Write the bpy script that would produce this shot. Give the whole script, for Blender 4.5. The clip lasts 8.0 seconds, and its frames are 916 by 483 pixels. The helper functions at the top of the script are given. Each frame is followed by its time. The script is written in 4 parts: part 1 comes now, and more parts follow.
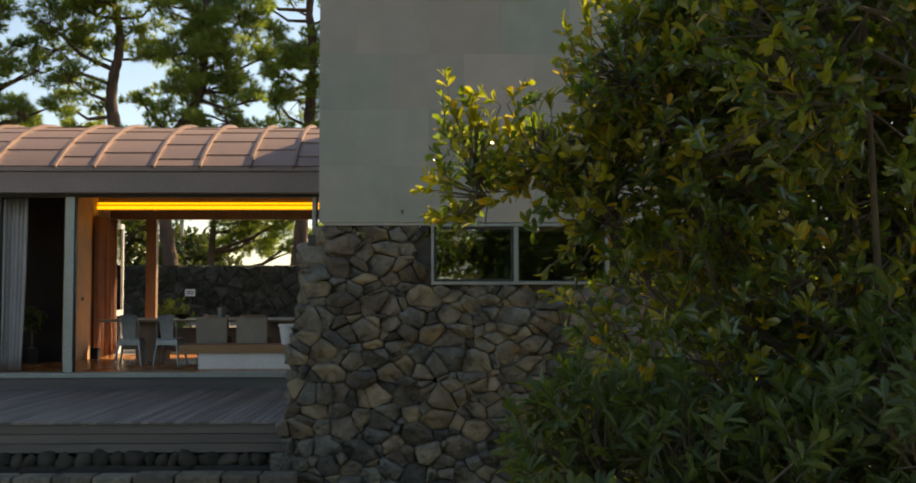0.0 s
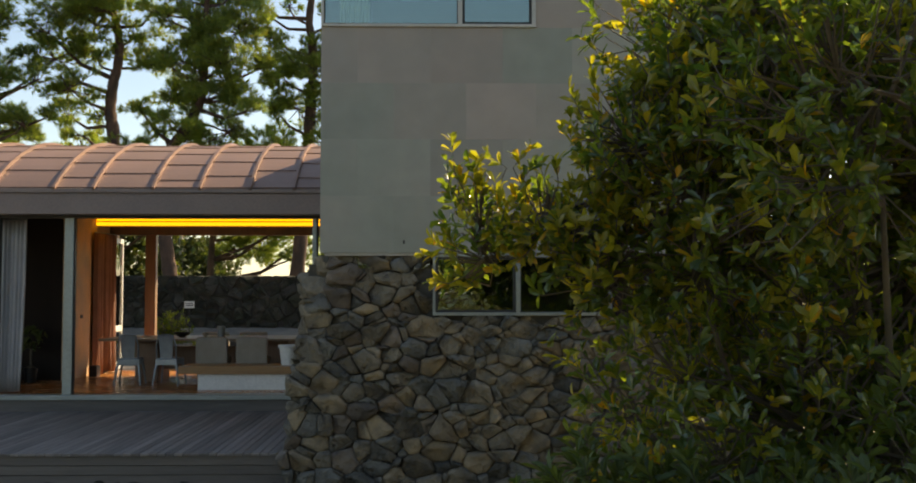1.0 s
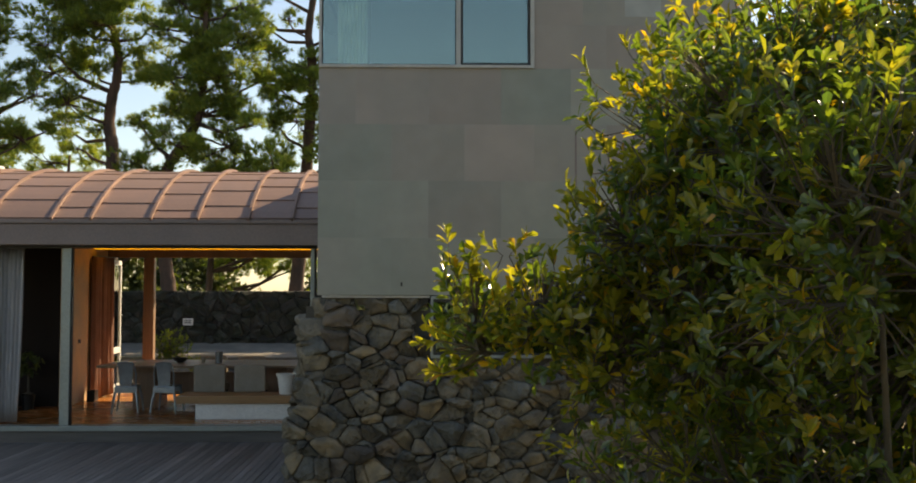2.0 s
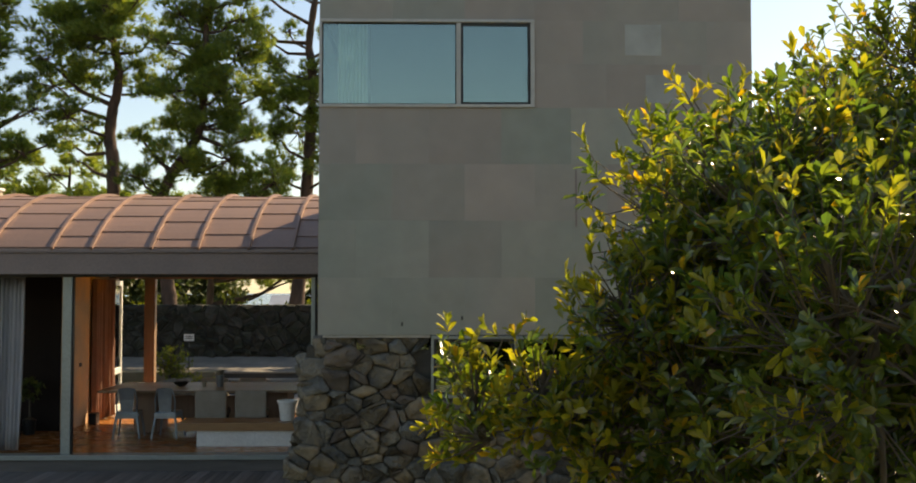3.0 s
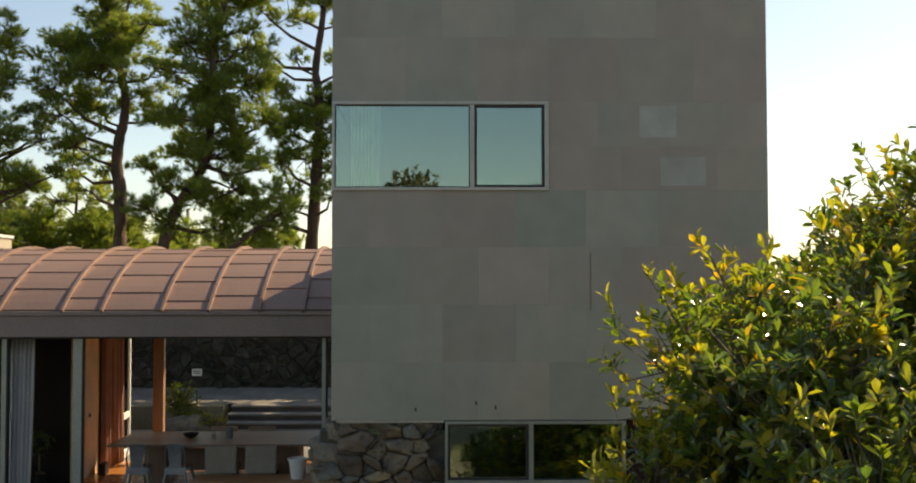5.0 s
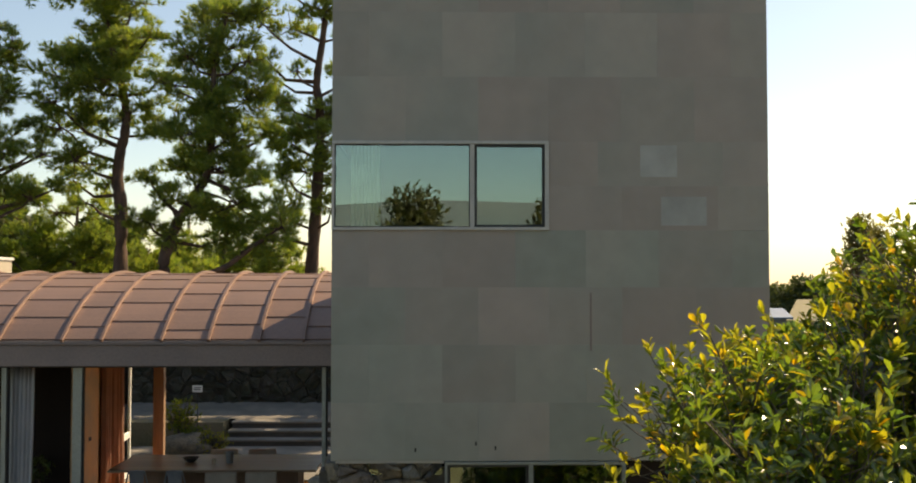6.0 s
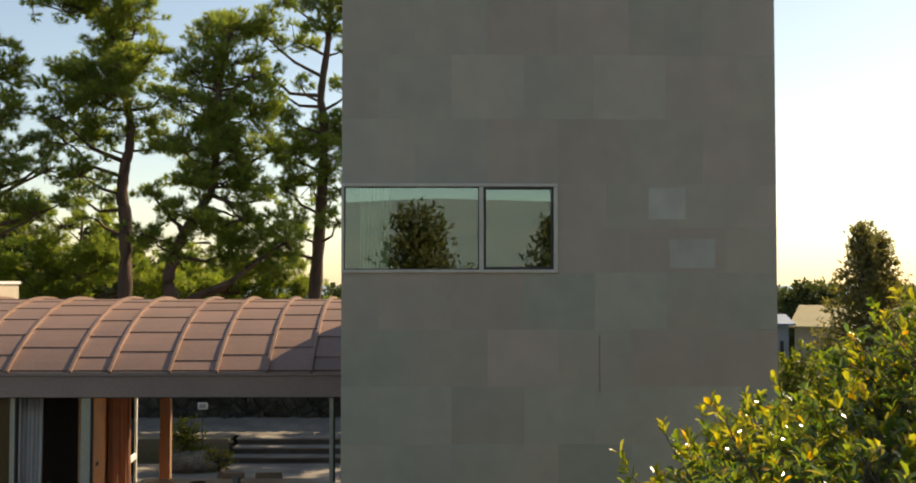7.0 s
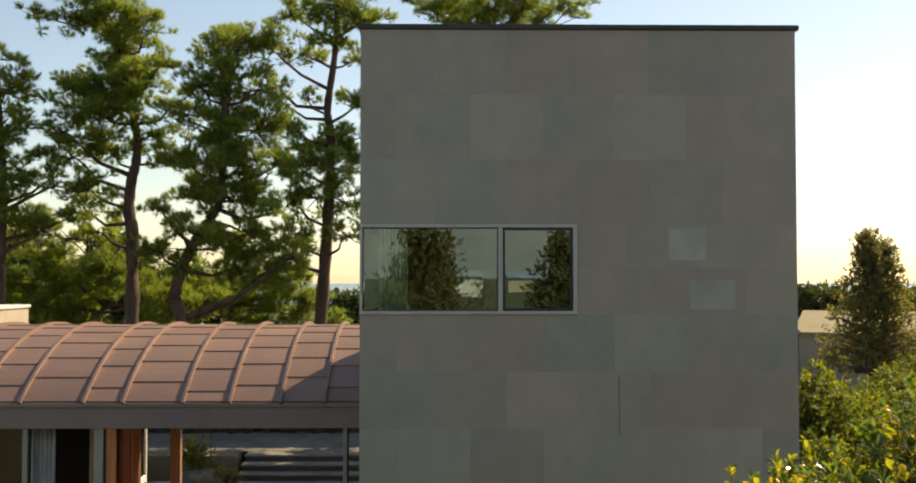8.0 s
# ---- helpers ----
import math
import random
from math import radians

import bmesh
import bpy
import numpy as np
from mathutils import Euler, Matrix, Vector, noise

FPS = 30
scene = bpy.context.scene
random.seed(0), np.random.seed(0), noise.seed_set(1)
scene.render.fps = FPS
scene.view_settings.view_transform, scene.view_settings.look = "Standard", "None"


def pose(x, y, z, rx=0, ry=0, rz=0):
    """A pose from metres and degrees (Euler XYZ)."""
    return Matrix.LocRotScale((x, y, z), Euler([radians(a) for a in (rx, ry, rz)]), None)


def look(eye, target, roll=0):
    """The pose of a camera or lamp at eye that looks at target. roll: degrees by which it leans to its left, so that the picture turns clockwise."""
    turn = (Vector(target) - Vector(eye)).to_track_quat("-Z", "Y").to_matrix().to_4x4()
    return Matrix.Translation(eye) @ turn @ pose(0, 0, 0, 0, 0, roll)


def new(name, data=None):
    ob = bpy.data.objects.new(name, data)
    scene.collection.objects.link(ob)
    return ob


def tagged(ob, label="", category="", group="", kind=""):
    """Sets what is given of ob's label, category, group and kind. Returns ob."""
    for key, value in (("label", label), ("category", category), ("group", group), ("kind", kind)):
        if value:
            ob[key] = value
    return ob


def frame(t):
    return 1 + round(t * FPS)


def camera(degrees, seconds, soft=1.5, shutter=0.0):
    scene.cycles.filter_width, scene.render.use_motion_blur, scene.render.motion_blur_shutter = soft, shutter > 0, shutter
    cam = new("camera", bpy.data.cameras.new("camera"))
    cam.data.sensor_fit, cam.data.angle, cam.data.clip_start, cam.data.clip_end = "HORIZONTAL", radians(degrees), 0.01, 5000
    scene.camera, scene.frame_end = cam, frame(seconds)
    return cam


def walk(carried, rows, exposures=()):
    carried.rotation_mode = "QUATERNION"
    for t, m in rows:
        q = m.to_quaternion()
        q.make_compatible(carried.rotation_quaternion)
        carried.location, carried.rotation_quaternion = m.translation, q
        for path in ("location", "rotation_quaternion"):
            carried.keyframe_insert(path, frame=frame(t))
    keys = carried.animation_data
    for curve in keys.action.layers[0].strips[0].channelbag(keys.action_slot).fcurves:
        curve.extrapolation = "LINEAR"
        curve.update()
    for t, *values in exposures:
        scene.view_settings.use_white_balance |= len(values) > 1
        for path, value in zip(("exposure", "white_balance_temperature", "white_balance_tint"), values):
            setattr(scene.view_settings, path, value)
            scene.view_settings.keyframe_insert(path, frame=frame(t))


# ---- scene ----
cam = camera(47.0, 8.0, soft=1.9)
PATH = [
    (0, (0.213, -0.039, 2.181), (0.255, 1.958, 2.286), -0.1),
    (0.5, (0.185, -0.018, 2.355), (0.229, 1.979, 2.458), -0.0),
    (1, (0.182, 0.014, 2.556), (0.226, 2.011, 2.657), -0.0),
    (1.5, (0.195, 0.048, 2.805), (0.239, 2.045, 2.905), 0.1),
    (3, (0.212, 0.01, 3.552), (0.254, 2.007, 3.642), 0.0),
    (3.5, (0.154, 0.015, 3.798), (0.194, 2.013, 3.886), 0.0),
    (4, (0.096, -0.004, 4.048), (0.135, 1.994, 4.134), -0.0),
    (4.5, (0.094, 0.021, 4.316), (0.13, 2.019, 4.399), -0.1),
    (6, (0.118, 0.054, 5.032), (0.15, 2.052, 5.11), -0.0),
    (6.5, (0.089, 0.039, 5.291), (0.121, 2.037, 5.367), -0.0),
    (7, (0.025, -0.007, 5.536), (0.055, 1.992, 5.61), -0.0),
    (7.5, (-0.058, 0.013, 5.781), (-0.03, 2.012, 5.852), -0.0),
    (8, (-0.183, 0.048, 6.029), (-0.154, 2.047, 6.099), -0.0),
]
walk(cam, [(t, look(eye, target, roll)) for t, eye, target, roll in PATH], [(0.0, 0.88, 8000, 11), (3.0, 0.72, 8000, 11), (8.0, 0.55, 8000, 11)])

SUN_AZ, SUN_EL = radians(46), radians(40)
world = bpy.data.worlds.new("world")
scene.world = world
world.use_nodes = True
wn = world.node_tree.nodes
sky = wn.new("ShaderNodeTexSky")
sky.sky_type = "NISHITA"
sky.sun_disc = False
sky.sun_elevation, sky.sun_rotation = SUN_EL, SUN_AZ
sky.air_density, sky.dust_density, sky.ozone_density = 1.0, 0.5, 1.3
wn["Background"].inputs["Strength"].default_value = 0.11
world.node_tree.links.new(sky.outputs[0], wn["Background"].inputs["Color"])
sun_data = bpy.data.lights.new("sun", "SUN")
sun_data.energy, sun_data.angle, sun_data.color = 5.0, radians(0.53), (1.0, 0.86, 0.66)
sun = new("sun", sun_data)
sun_dir = Vector((math.sin(SUN_AZ) * math.cos(SUN_EL), math.cos(SUN_AZ) * math.cos(SUN_EL), math.sin(SUN_EL)))
sun.matrix_basis = look(sun_dir * 60, (0, 0, 0))

# ---- materials ----


def mat(name, colour, rough=0.6, second=None, size=4.0, fine=40.0, bump=0.15, metal=0.0, vary=0.0, stretch=(1, 1, 1),
        mix=0.5, spec=0.4, bump_dist=0.01, grain=0.5, shift=1.0):
    """A procedural surface: two colours mixed by coarse and fine noise, with bump, and a lightness that varies from piece to piece."""
    m = bpy.data.materials.new(name)
    m.use_nodes = True
    n, l = m.node_tree.nodes, m.node_tree.links
    b = n["Principled BSDF"]
    tc = n.new("ShaderNodeTexCoord")
    mp = n.new("ShaderNodeMapping")
    mp.inputs["Scale"].default_value = stretch
    info = n.new("ShaderNodeObjectInfo")
    add = n.new("ShaderNodeVectorMath")
    scl = n.new("ShaderNodeVectorMath")
    scl.operation = "SCALE"
    scl.inputs[0].default_value = (31.7 * shift, 17.3 * shift, 23.9 * shift)
    l.new(info.outputs["Random"], scl.inputs["Scale"])
    l.new(tc.outputs["Object"], add.inputs[0])
    l.new(scl.outputs[0], add.inputs[1])
    l.new(add.outputs[0], mp.inputs["Vector"])
    big, small = n.new("ShaderNodeTexNoise"), n.new("ShaderNodeTexNoise")
    for t, s, d in ((big, size, 4), (small, fine, 5)):
        t.inputs["Scale"].default_value = s
        t.inputs["Detail"].default_value = d
        l.new(mp.outputs[0], t.inputs["Vector"])
    ramp = n.new("ShaderNodeMapRange")
    ramp.inputs["From Min"].default_value, ramp.inputs["From Max"].default_value = 0.35, 0.65
    l.new(big.outputs["Fac"], ramp.inputs["Value"])
    mixer = n.new("ShaderNodeMix")
    mixer.data_type = "RGBA"
    mixer.inputs["A"].default_value = (*colour, 1)
    mixer.inputs["B"].default_value = (*(second or tuple(c * 0.75 for c in colour)), 1)
    scale = n.new("ShaderNodeMath")
    scale.operation = "MULTIPLY"
    scale.inputs[1].default_value = mix * 2
    l.new(ramp.outputs[0], scale.inputs[0])
    l.new(scale.outputs[0], mixer.inputs["Factor"])
    hsv = n.new("ShaderNodeHueSaturation")
    l.new(mixer.outputs["Result"], hsv.inputs["Color"])
    val = n.new("ShaderNodeMath")
    val.operation = "MULTIPLY_ADD"
    l.new(small.outputs["Fac"], val.inputs[0])
    val.inputs[1].default_value = grain
    val.inputs[2].default_value = 1 - grain / 2
    rnd = n.new("ShaderNodeMath")
    rnd.operation = "MULTIPLY_ADD"
    l.new(info.outputs["Random"], rnd.inputs[0])
    rnd.inputs[1].default_value = vary
    rnd.inputs[2].default_value = 1.0 - vary / 2
    both = n.new("ShaderNodeMath")
    both.operation = "MULTIPLY"
    l.new(val.outputs[0], both.inputs[0])
    l.new(rnd.outputs[0], both.inputs[1])
    l.new(both.outputs[0], hsv.inputs["Value"])
    l.new(hsv.outputs[0], b.inputs["Base Color"])
    rg = n.new("ShaderNodeMath")
    rg.operation = "MULTIPLY_ADD"
    l.new(small.outputs["Fac"], rg.inputs[0])
    rg.inputs[1].default_value = 0.25
    rg.inputs[2].default_value = rough - 0.12
    l.new(rg.outputs[0], b.inputs["Roughness"])
    b.inputs["Metallic"].default_value = metal
    b.inputs["Specular IOR Level"].default_value = spec
    if bump:
        bp = n.new("ShaderNodeBump")
        bp.inputs["Strength"].default_value = bump
        bp.inputs["Distance"].default_value = bump_dist
        l.new(small.outputs["Fac"], bp.inputs["Height"])
        l.new(bp.outputs[0], b.inputs["Normal"])
    return m


def leaf_mat(name, dark, light, rough=0.35, through_light=0.45, spec=0.5, old=None):
    """Leaves that let light through; the tint varies from leaf to leaf."""
    m = bpy.data.materials.new(name)
    m.use_nodes = True
    n, l = m.node_tree.nodes, m.node_tree.links
    b, out = n["Principled BSDF"], n["Material Output"]
    geo = n.new("ShaderNodeNewGeometry")
    ramp = n.new("ShaderNodeValToRGB")
    e = ramp.color_ramp.elements
    e[0].position, e[0].color = 0.0, (*dark, 1)
    e[1].position, e[1].color = 0.93, (*light, 1)
    if old:
        x = e.new(0.985)
        x.color = (*old, 1)
    l.new(geo.outputs["Random Per Island"], ramp.inputs[0])
    tint = ramp.outputs[0]
    l.new(tint, b.inputs["Base Color"])
    b.inputs["Roughness"].default_value = rough
    b.inputs["Specular IOR Level"].default_value = spec
    tr = n.new("ShaderNodeBsdfTranslucent")
    gain = n.new("ShaderNodeMix")
    gain.data_type, gain.blend_type = "RGBA", "MULTIPLY"
    gain.inputs["Factor"].default_value = 1.0
    gain.inputs["B"].default_value = (2.25, 2.2, 0.8, 1)
    l.new(tint, gain.inputs["A"])
    l.new(gain.outputs["Result"], tr.inputs["Color"])
    mx = n.new("ShaderNodeMixShader")
    mx.inputs[0].default_value = through_light
    l.new(b.outputs[0], mx.inputs[1])
    l.new(tr.outputs[0], mx.inputs[2])
    l.new(mx.outputs[0], out.inputs["Surface"])
    return m


def glass_mat(name, tint=(0.9, 0.95, 0.95), rough=0.0, ior=1.5, coat=0.0, mirror=(1, 1, 1)):
    """A thin pane: clear, with a mirror gloss that grows with the angle."""
    m = bpy.data.materials.new(name)
    m.use_nodes = True
    n, l = m.node_tree.nodes, m.node_tree.links
    out = n["Material Output"]
    n.remove(n["Principled BSDF"])
    clear, gloss, mx, fr = (n.new("ShaderNodeBsdfTransparent"), n.new("ShaderNodeBsdfGlossy"), n.new("ShaderNodeMixShader"),
                            n.new("ShaderNodeFresnel"))
    clear.inputs[0].default_value = (*tint, 1)
    gloss.inputs["Roughness"].default_value = rough
    gloss.inputs["Color"].default_value = (*mirror, 1)
    fr.inputs["IOR"].default_value = ior
    up = n.new("ShaderNodeMath")
    up.operation = "ADD"
    up.inputs[1].default_value = coat
    up.use_clamp = True
    l.new(fr.outputs[0], up.inputs[0])
    l.new(up.outputs[0], mx.inputs[0])
    l.new(clear.outputs[0], mx.inputs[1])
    l.new(gloss.outputs[0], mx.inputs[2])
    l.new(mx.outputs[0], out.inputs["Surface"])
    return m


def glow_mat(name, colour, strength):
    m = bpy.data.materials.new(name)
    m.use_nodes = True
    b = m.node_tree.nodes["Principled BSDF"]
    b.inputs["Base Color"].default_value = (*colour, 1)
    b.inputs["Emission Color"].default_value = (*colour, 1)
    b.inputs["Emission Strength"].default_value = strength
    return m


M_SLATE = mat("slate_panel", (0.32, 0.293, 0.25), 0.5, (0.265, 0.272, 0.235), 0.7, 3.5, 0.03, vary=0.16, spec=0.4, grain=0.3, shift=0.2)
M_SLATE_G = mat("green_slate", (0.27, 0.285, 0.24), 0.5, (0.315, 0.305, 0.258), 0.8, 4.0, 0.03, vary=0.14, spec=0.4, grain=0.32, shift=0.2)
M_SLATE_B = mat("brown_slate", (0.335, 0.288, 0.247), 0.5, (0.285, 0.264, 0.23), 0.7, 3.0, 0.03, vary=0.16, spec=0.4, grain=0.3, shift=0.2)
M_SLATE_P = mat("pale_slate", (0.37, 0.375, 0.35), 0.5, (0.30, 0.30, 0.275), 2.5, 6.0, 0.03, vary=0.1, grain=0.3)
M_TRIM = mat("zinc_trim", (0.46, 0.45, 0.41), 0.45, (0.40, 0.39, 0.36), 3, 30, 0.05, metal=0.15)
M_STONE_R = mat("brown_stone", (0.175, 0.14, 0.105), 0.85, (0.10, 0.085, 0.07), 4, 16, 1.0, vary=0.6, bump_dist=0.045)
M_STONE = mat("basalt_stone", (0.21, 0.175, 0.12), 0.85, (0.10, 0.095, 0.08), 4, 20, 1.0, vary=0.9, mix=0.5, bump_dist=0.06)
M_STONE_B = mat("grey_stone", (0.165, 0.16, 0.135), 0.85, (0.085, 0.085, 0.075), 5, 22, 1.0, vary=0.9, bump_dist=0.05)
M_STONE_T = mat("tan_stone", (0.30, 0.235, 0.145), 0.85, (0.14, 0.12, 0.09), 5, 30, 0.9, vary=0.5, bump_dist=0.02)
# mossy stone with the shade of the trees put into its dark colour
M_MOSS_SHADE = mat("shaded_mossy_stone", (0.06, 0.052, 0.04), 0.9, (0.032, 0.036, 0.022), 3, 30, 0.8, vary=0.7, bump_dist=0.02)
M_BED = mat("stone_joint_bed", (0.10, 0.092, 0.075), 0.95, (0.06, 0.056, 0.046), 6, 40, 0.8)
M_DARK_BACKING = mat("dark_backing", (0.05, 0.046, 0.04), 0.95, None, 6, 40, 0.6)
M_COPPER = mat("copper_roof", (0.30, 0.19, 0.145), 0.48, (0.25, 0.165, 0.13), 0.9, 25, 0.06, metal=0.25, vary=0.14)
M_FASCIA = mat("brown_fascia", (0.24, 0.185, 0.165), 0.5, (0.21, 0.165, 0.15), 1.5, 30, 0.04)
M_ALU = mat("aluminium_frame", (0.30, 0.33, 0.30), 0.4, (0.26, 0.29, 0.27), 2, 30, 0.03, metal=0.4)
M_DARKF = mat("dark_window_frame", (0.05, 0.052, 0.05), 0.45, None, 2, 30, 0.03, metal=0.3)
M_DECK = mat("weathered_deck", (0.24, 0.21, 0.185), 0.75, (0.15, 0.135, 0.12), 3, 30, 0.5, vary=0.5, stretch=(1, 0.12, 1))
M_DECKF = mat("deck_fascia", (0.17, 0.15, 0.13), 0.8, (0.11, 0.10, 0.09), 3, 30, 0.5, vary=0.3, stretch=(0.12, 1, 1))
M_FLOOR = mat("wood_floor", (0.46, 0.20, 0.06), 0.25, (0.34, 0.13, 0.04), 2, 30, 0.05, vary=0.3, stretch=(0.15, 1, 1), spec=0.5)
M_WALLO = mat("plaster_ochre", (0.62, 0.38, 0.20), 0.85, (0.45, 0.33, 0.22), 2, 60, 0.15)
# even near-black brown for the left room's walls and the tower base
M_DARKW = mat("dark_panel", (0.03, 0.022, 0.018), 0.75, None, 2, 40, 0.1, stretch=(1, 1, 0.1), spec=0.1)
M_CEIL = mat("plaster_ceiling", (0.42, 0.36, 0.29), 0.85, None, 1.5, 60, 0.05)
M_WOOD = mat("oak_wood", (0.36, 0.20, 0.085), 0.4, (0.27, 0.15, 0.065), 3, 30, 0.1, stretch=(0.12, 1, 1))
M_POST = mat("cedar_post", (0.30, 0.19, 0.12), 0.5, None, 3, 30, 0.1, stretch=(1, 1, 0.1))
M_TABLE = mat("table_wood", (0.30, 0.21, 0.13), 0.35, (0.22, 0.15, 0.09), 3, 30, 0.1, stretch=(0.12, 1, 1))
M_WHITE = mat("white_paint", (0.72, 0.72, 0.68), 0.5, (0.66, 0.66, 0.62), 2, 40, 0.03)
M_CREAM = mat("cream_render", (0.46, 0.41, 0.32), 0.8, (0.40, 0.36, 0.28), 2, 40, 0.1)
M_STEEL = mat("galvanised_steel", (0.29, 0.34, 0.37), 0.35, (0.24, 0.28, 0.31), 8, 60, 0.05, metal=0.75)
M_FABRIC = mat("grey_upholstery", (0.33, 0.29, 0.235), 0.9, (0.29, 0.255, 0.205), 6, 120, 0.3)
M_CURT_G = mat("grey_curtain", (0.52, 0.50, 0.49), 0.9, (0.46, 0.45, 0.44), 4, 120, 0.15)
M_CURT_B = mat("brown_curtain", (0.32, 0.18, 0.135), 0.9, (0.27, 0.15, 0.11), 4, 120, 0.15)
M_CURT_W = mat("white_curtain", (0.86, 0.87, 0.72), 0.9, None, 4, 120, 0.1)
M_BLACK = mat("black_metal", (0.02, 0.02, 0.02), 0.5, None, 4, 40, 0.05)
# soil colour raised so the unseen front yard bounces warm light onto the tower
M_SOIL = mat("bounce_soil", (0.24, 0.19, 0.12), 0.95, (0.14, 0.14, 0.06), 0.4, 12, 0.8, bump_dist=0.03)
M_PAVE = mat("terrace_paving", (0.26, 0.23, 0.19), 0.85, (0.17, 0.155, 0.13), 1.5, 25, 0.3)
M_RISER = mat("step_riser", (0.10, 0.09, 0.08), 0.9, None, 3, 25, 0.4)
M_BARK = mat("pine_bark", (0.14, 0.085, 0.06), 0.95, (0.07, 0.05, 0.04), 5, 18, 1.0, stretch=(1, 1, 0.3), bump_dist=0.04)
M_TWIG = mat("shrub_bark", (0.12, 0.10, 0.07), 0.9, None, 8, 40, 0.5)
M_PINE = leaf_mat("pine_needles", (0.06, 0.125, 0.055), (0.25, 0.28, 0.075), 0.45, 0.56, 0.3, (0.17, 0.11, 0.03))
M_LEAF = leaf_mat("glossy_leaf", (0.05, 0.095, 0.03), (0.13, 0.17, 0.03), 0.18, 0.5, 1.0, (0.30, 0.20, 0.02))
# brighter yellow copy of the leaf: young tips with sunlight put into the colour
M_LIT_LEAF = leaf_mat("sunlit_leaf", (0.13, 0.155, 0.03), (0.275, 0.25, 0.035), 0.19, 0.54, 0.9, (0.42, 0.24, 0.02))
M_LEAF_D = leaf_mat("dull_leaf", (0.05, 0.085, 0.03), (0.10, 0.13, 0.035), 0.4, 0.35, 0.4)
M_SHRUB = leaf_mat("garden_leaf", (0.05, 0.085, 0.015), (0.16, 0.17, 0.025), 0.5, 0.5, 0.3)
M_DISTANT = leaf_mat("distant_leaf", (0.045, 0.068, 0.03), (0.085, 0.095, 0.035), 0.7, 0.25, 0.2)
M_RUST = leaf_mat("conifer_leaf", (0.105, 0.11, 0.06), (0.17, 0.145, 0.075), 0.7, 0.5, 0.2)
M_GLASS = glass_mat("door_glass", (0.93, 0.95, 0.94), 0.0, 1.35)
M_WGLASS = glass_mat("window_glass", (0.78, 0.88, 0.80), 0.0, 1.5, 0.19, (0.66, 0.80, 0.78))
M_GLOW = glow_mat("cove_lamp", (1.0, 0.50, 0.02), 0.9)
M_GRASS = mat("far_ground", (0.05, 0.065, 0.028), 0.95, (0.075, 0.075, 0.04), 0.05, 2, 0.2)
M_SEA = mat("sea_water", (0.10, 0.16, 0.20), 0.25, (0.09, 0.14, 0.18), 0.01, 0.2, 0.1)
# hill colour paled towards blue-grey to include the haze of distance
M_HILL = mat("hazy_hill", (0.19, 0.22, 0.235), 0.95, (0.25, 0.26, 0.255), 0.008, 0.05, 0.3)
M_ROOFY = mat("yellow_tin_roof", (0.34, 0.29, 0.14), 0.7, (0.28, 0.24, 0.12), 0.5, 8, 0.05)
M_ROOFG = mat("grey_tin_roof", (0.30, 0.33, 0.38), 0.5, None, 0.5, 8, 0.05)
M_ROOFB = mat("blue_roof", (0.22, 0.30, 0.42), 0.5, None, 0.5, 8, 0.05)

# ---- mesh helpers ----


def link_bm(name, bm, material, smooth=False):
    me = bpy.data.meshes.new(name)
    bm.normal_update()
    bm.to_mesh(me)
    bm.free()
    if smooth:
        for p in me.polygons:
            p.use_smooth = True
    me.materials.append(material)
    return new(name, me)


def part(name, bm, material, parent, label="", smooth=False):
    ob = link_bm(name, bm, material, smooth)
    ob.parent = parent
    if label:
        tagged(ob, label)
    return ob


def piece(name, me, parent, m):
    """One of many alike pieces, on shared mesh data."""
    ob = new(name, me)
    ob.parent = parent
    ob.matrix_basis = m
    return ob


def thing(name, label, category, at=(0, 0, 0), group="", kind=""):
    ob = new(name)
    ob.empty_display_size = 0.1
    ob.location = at
    return tagged(ob, label, category, group, kind)


def box(lo, hi, bevel=0.0, bm=None):
    own = bm is None
    bm = bm or bmesh.new()
    mid = [(a + b) / 2 for a, b in zip(lo, hi)]
    size = [max(abs(b - a), 1e-4) for a, b in zip(lo, hi)]
    r = bmesh.ops.create_cube(bm, size=1.0, matrix=Matrix.Translation(mid) @ Matrix.Diagonal((*size, 1)))
    if bevel:
        vs = set(r["verts"])
        es = [e for e in bm.edges if e.verts[0] in vs]
        bmesh.ops.bevel(bm, geom=es, offset=bevel, segments=2, affect="EDGES", profile=0.6)
    return bm


def tube(points, radii, sides=8, bm=None, cap=True):
    """A bent, tapered rod through the points."""
    bm = bm or bmesh.new()
    rings = []
    pts = [Vector(p) for p in points]
    for i, (p, r) in enumerate(zip(pts, radii)):
        d = (pts[min(i + 1, len(pts) - 1)] - pts[max(i - 1, 0)]).normalized()
        q = d.to_track_quat("Z", "Y")
        rings.append([bm.verts.new(p + q @ Vector((r * math.cos(a), r * math.sin(a), 0)))
                      for a in (2 * math.pi * k / sides for k in range(sides))])
    for a, b in zip(rings, rings[1:]):
        for k in range(sides):
            bm.faces.new((a[k], a[(k + 1) % sides], b[(k + 1) % sides], b[k]))
    if cap and sides > 2:
        bm.faces.new(rings[-1])
        bm.faces.new(list(reversed(rings[0])))
    return bm


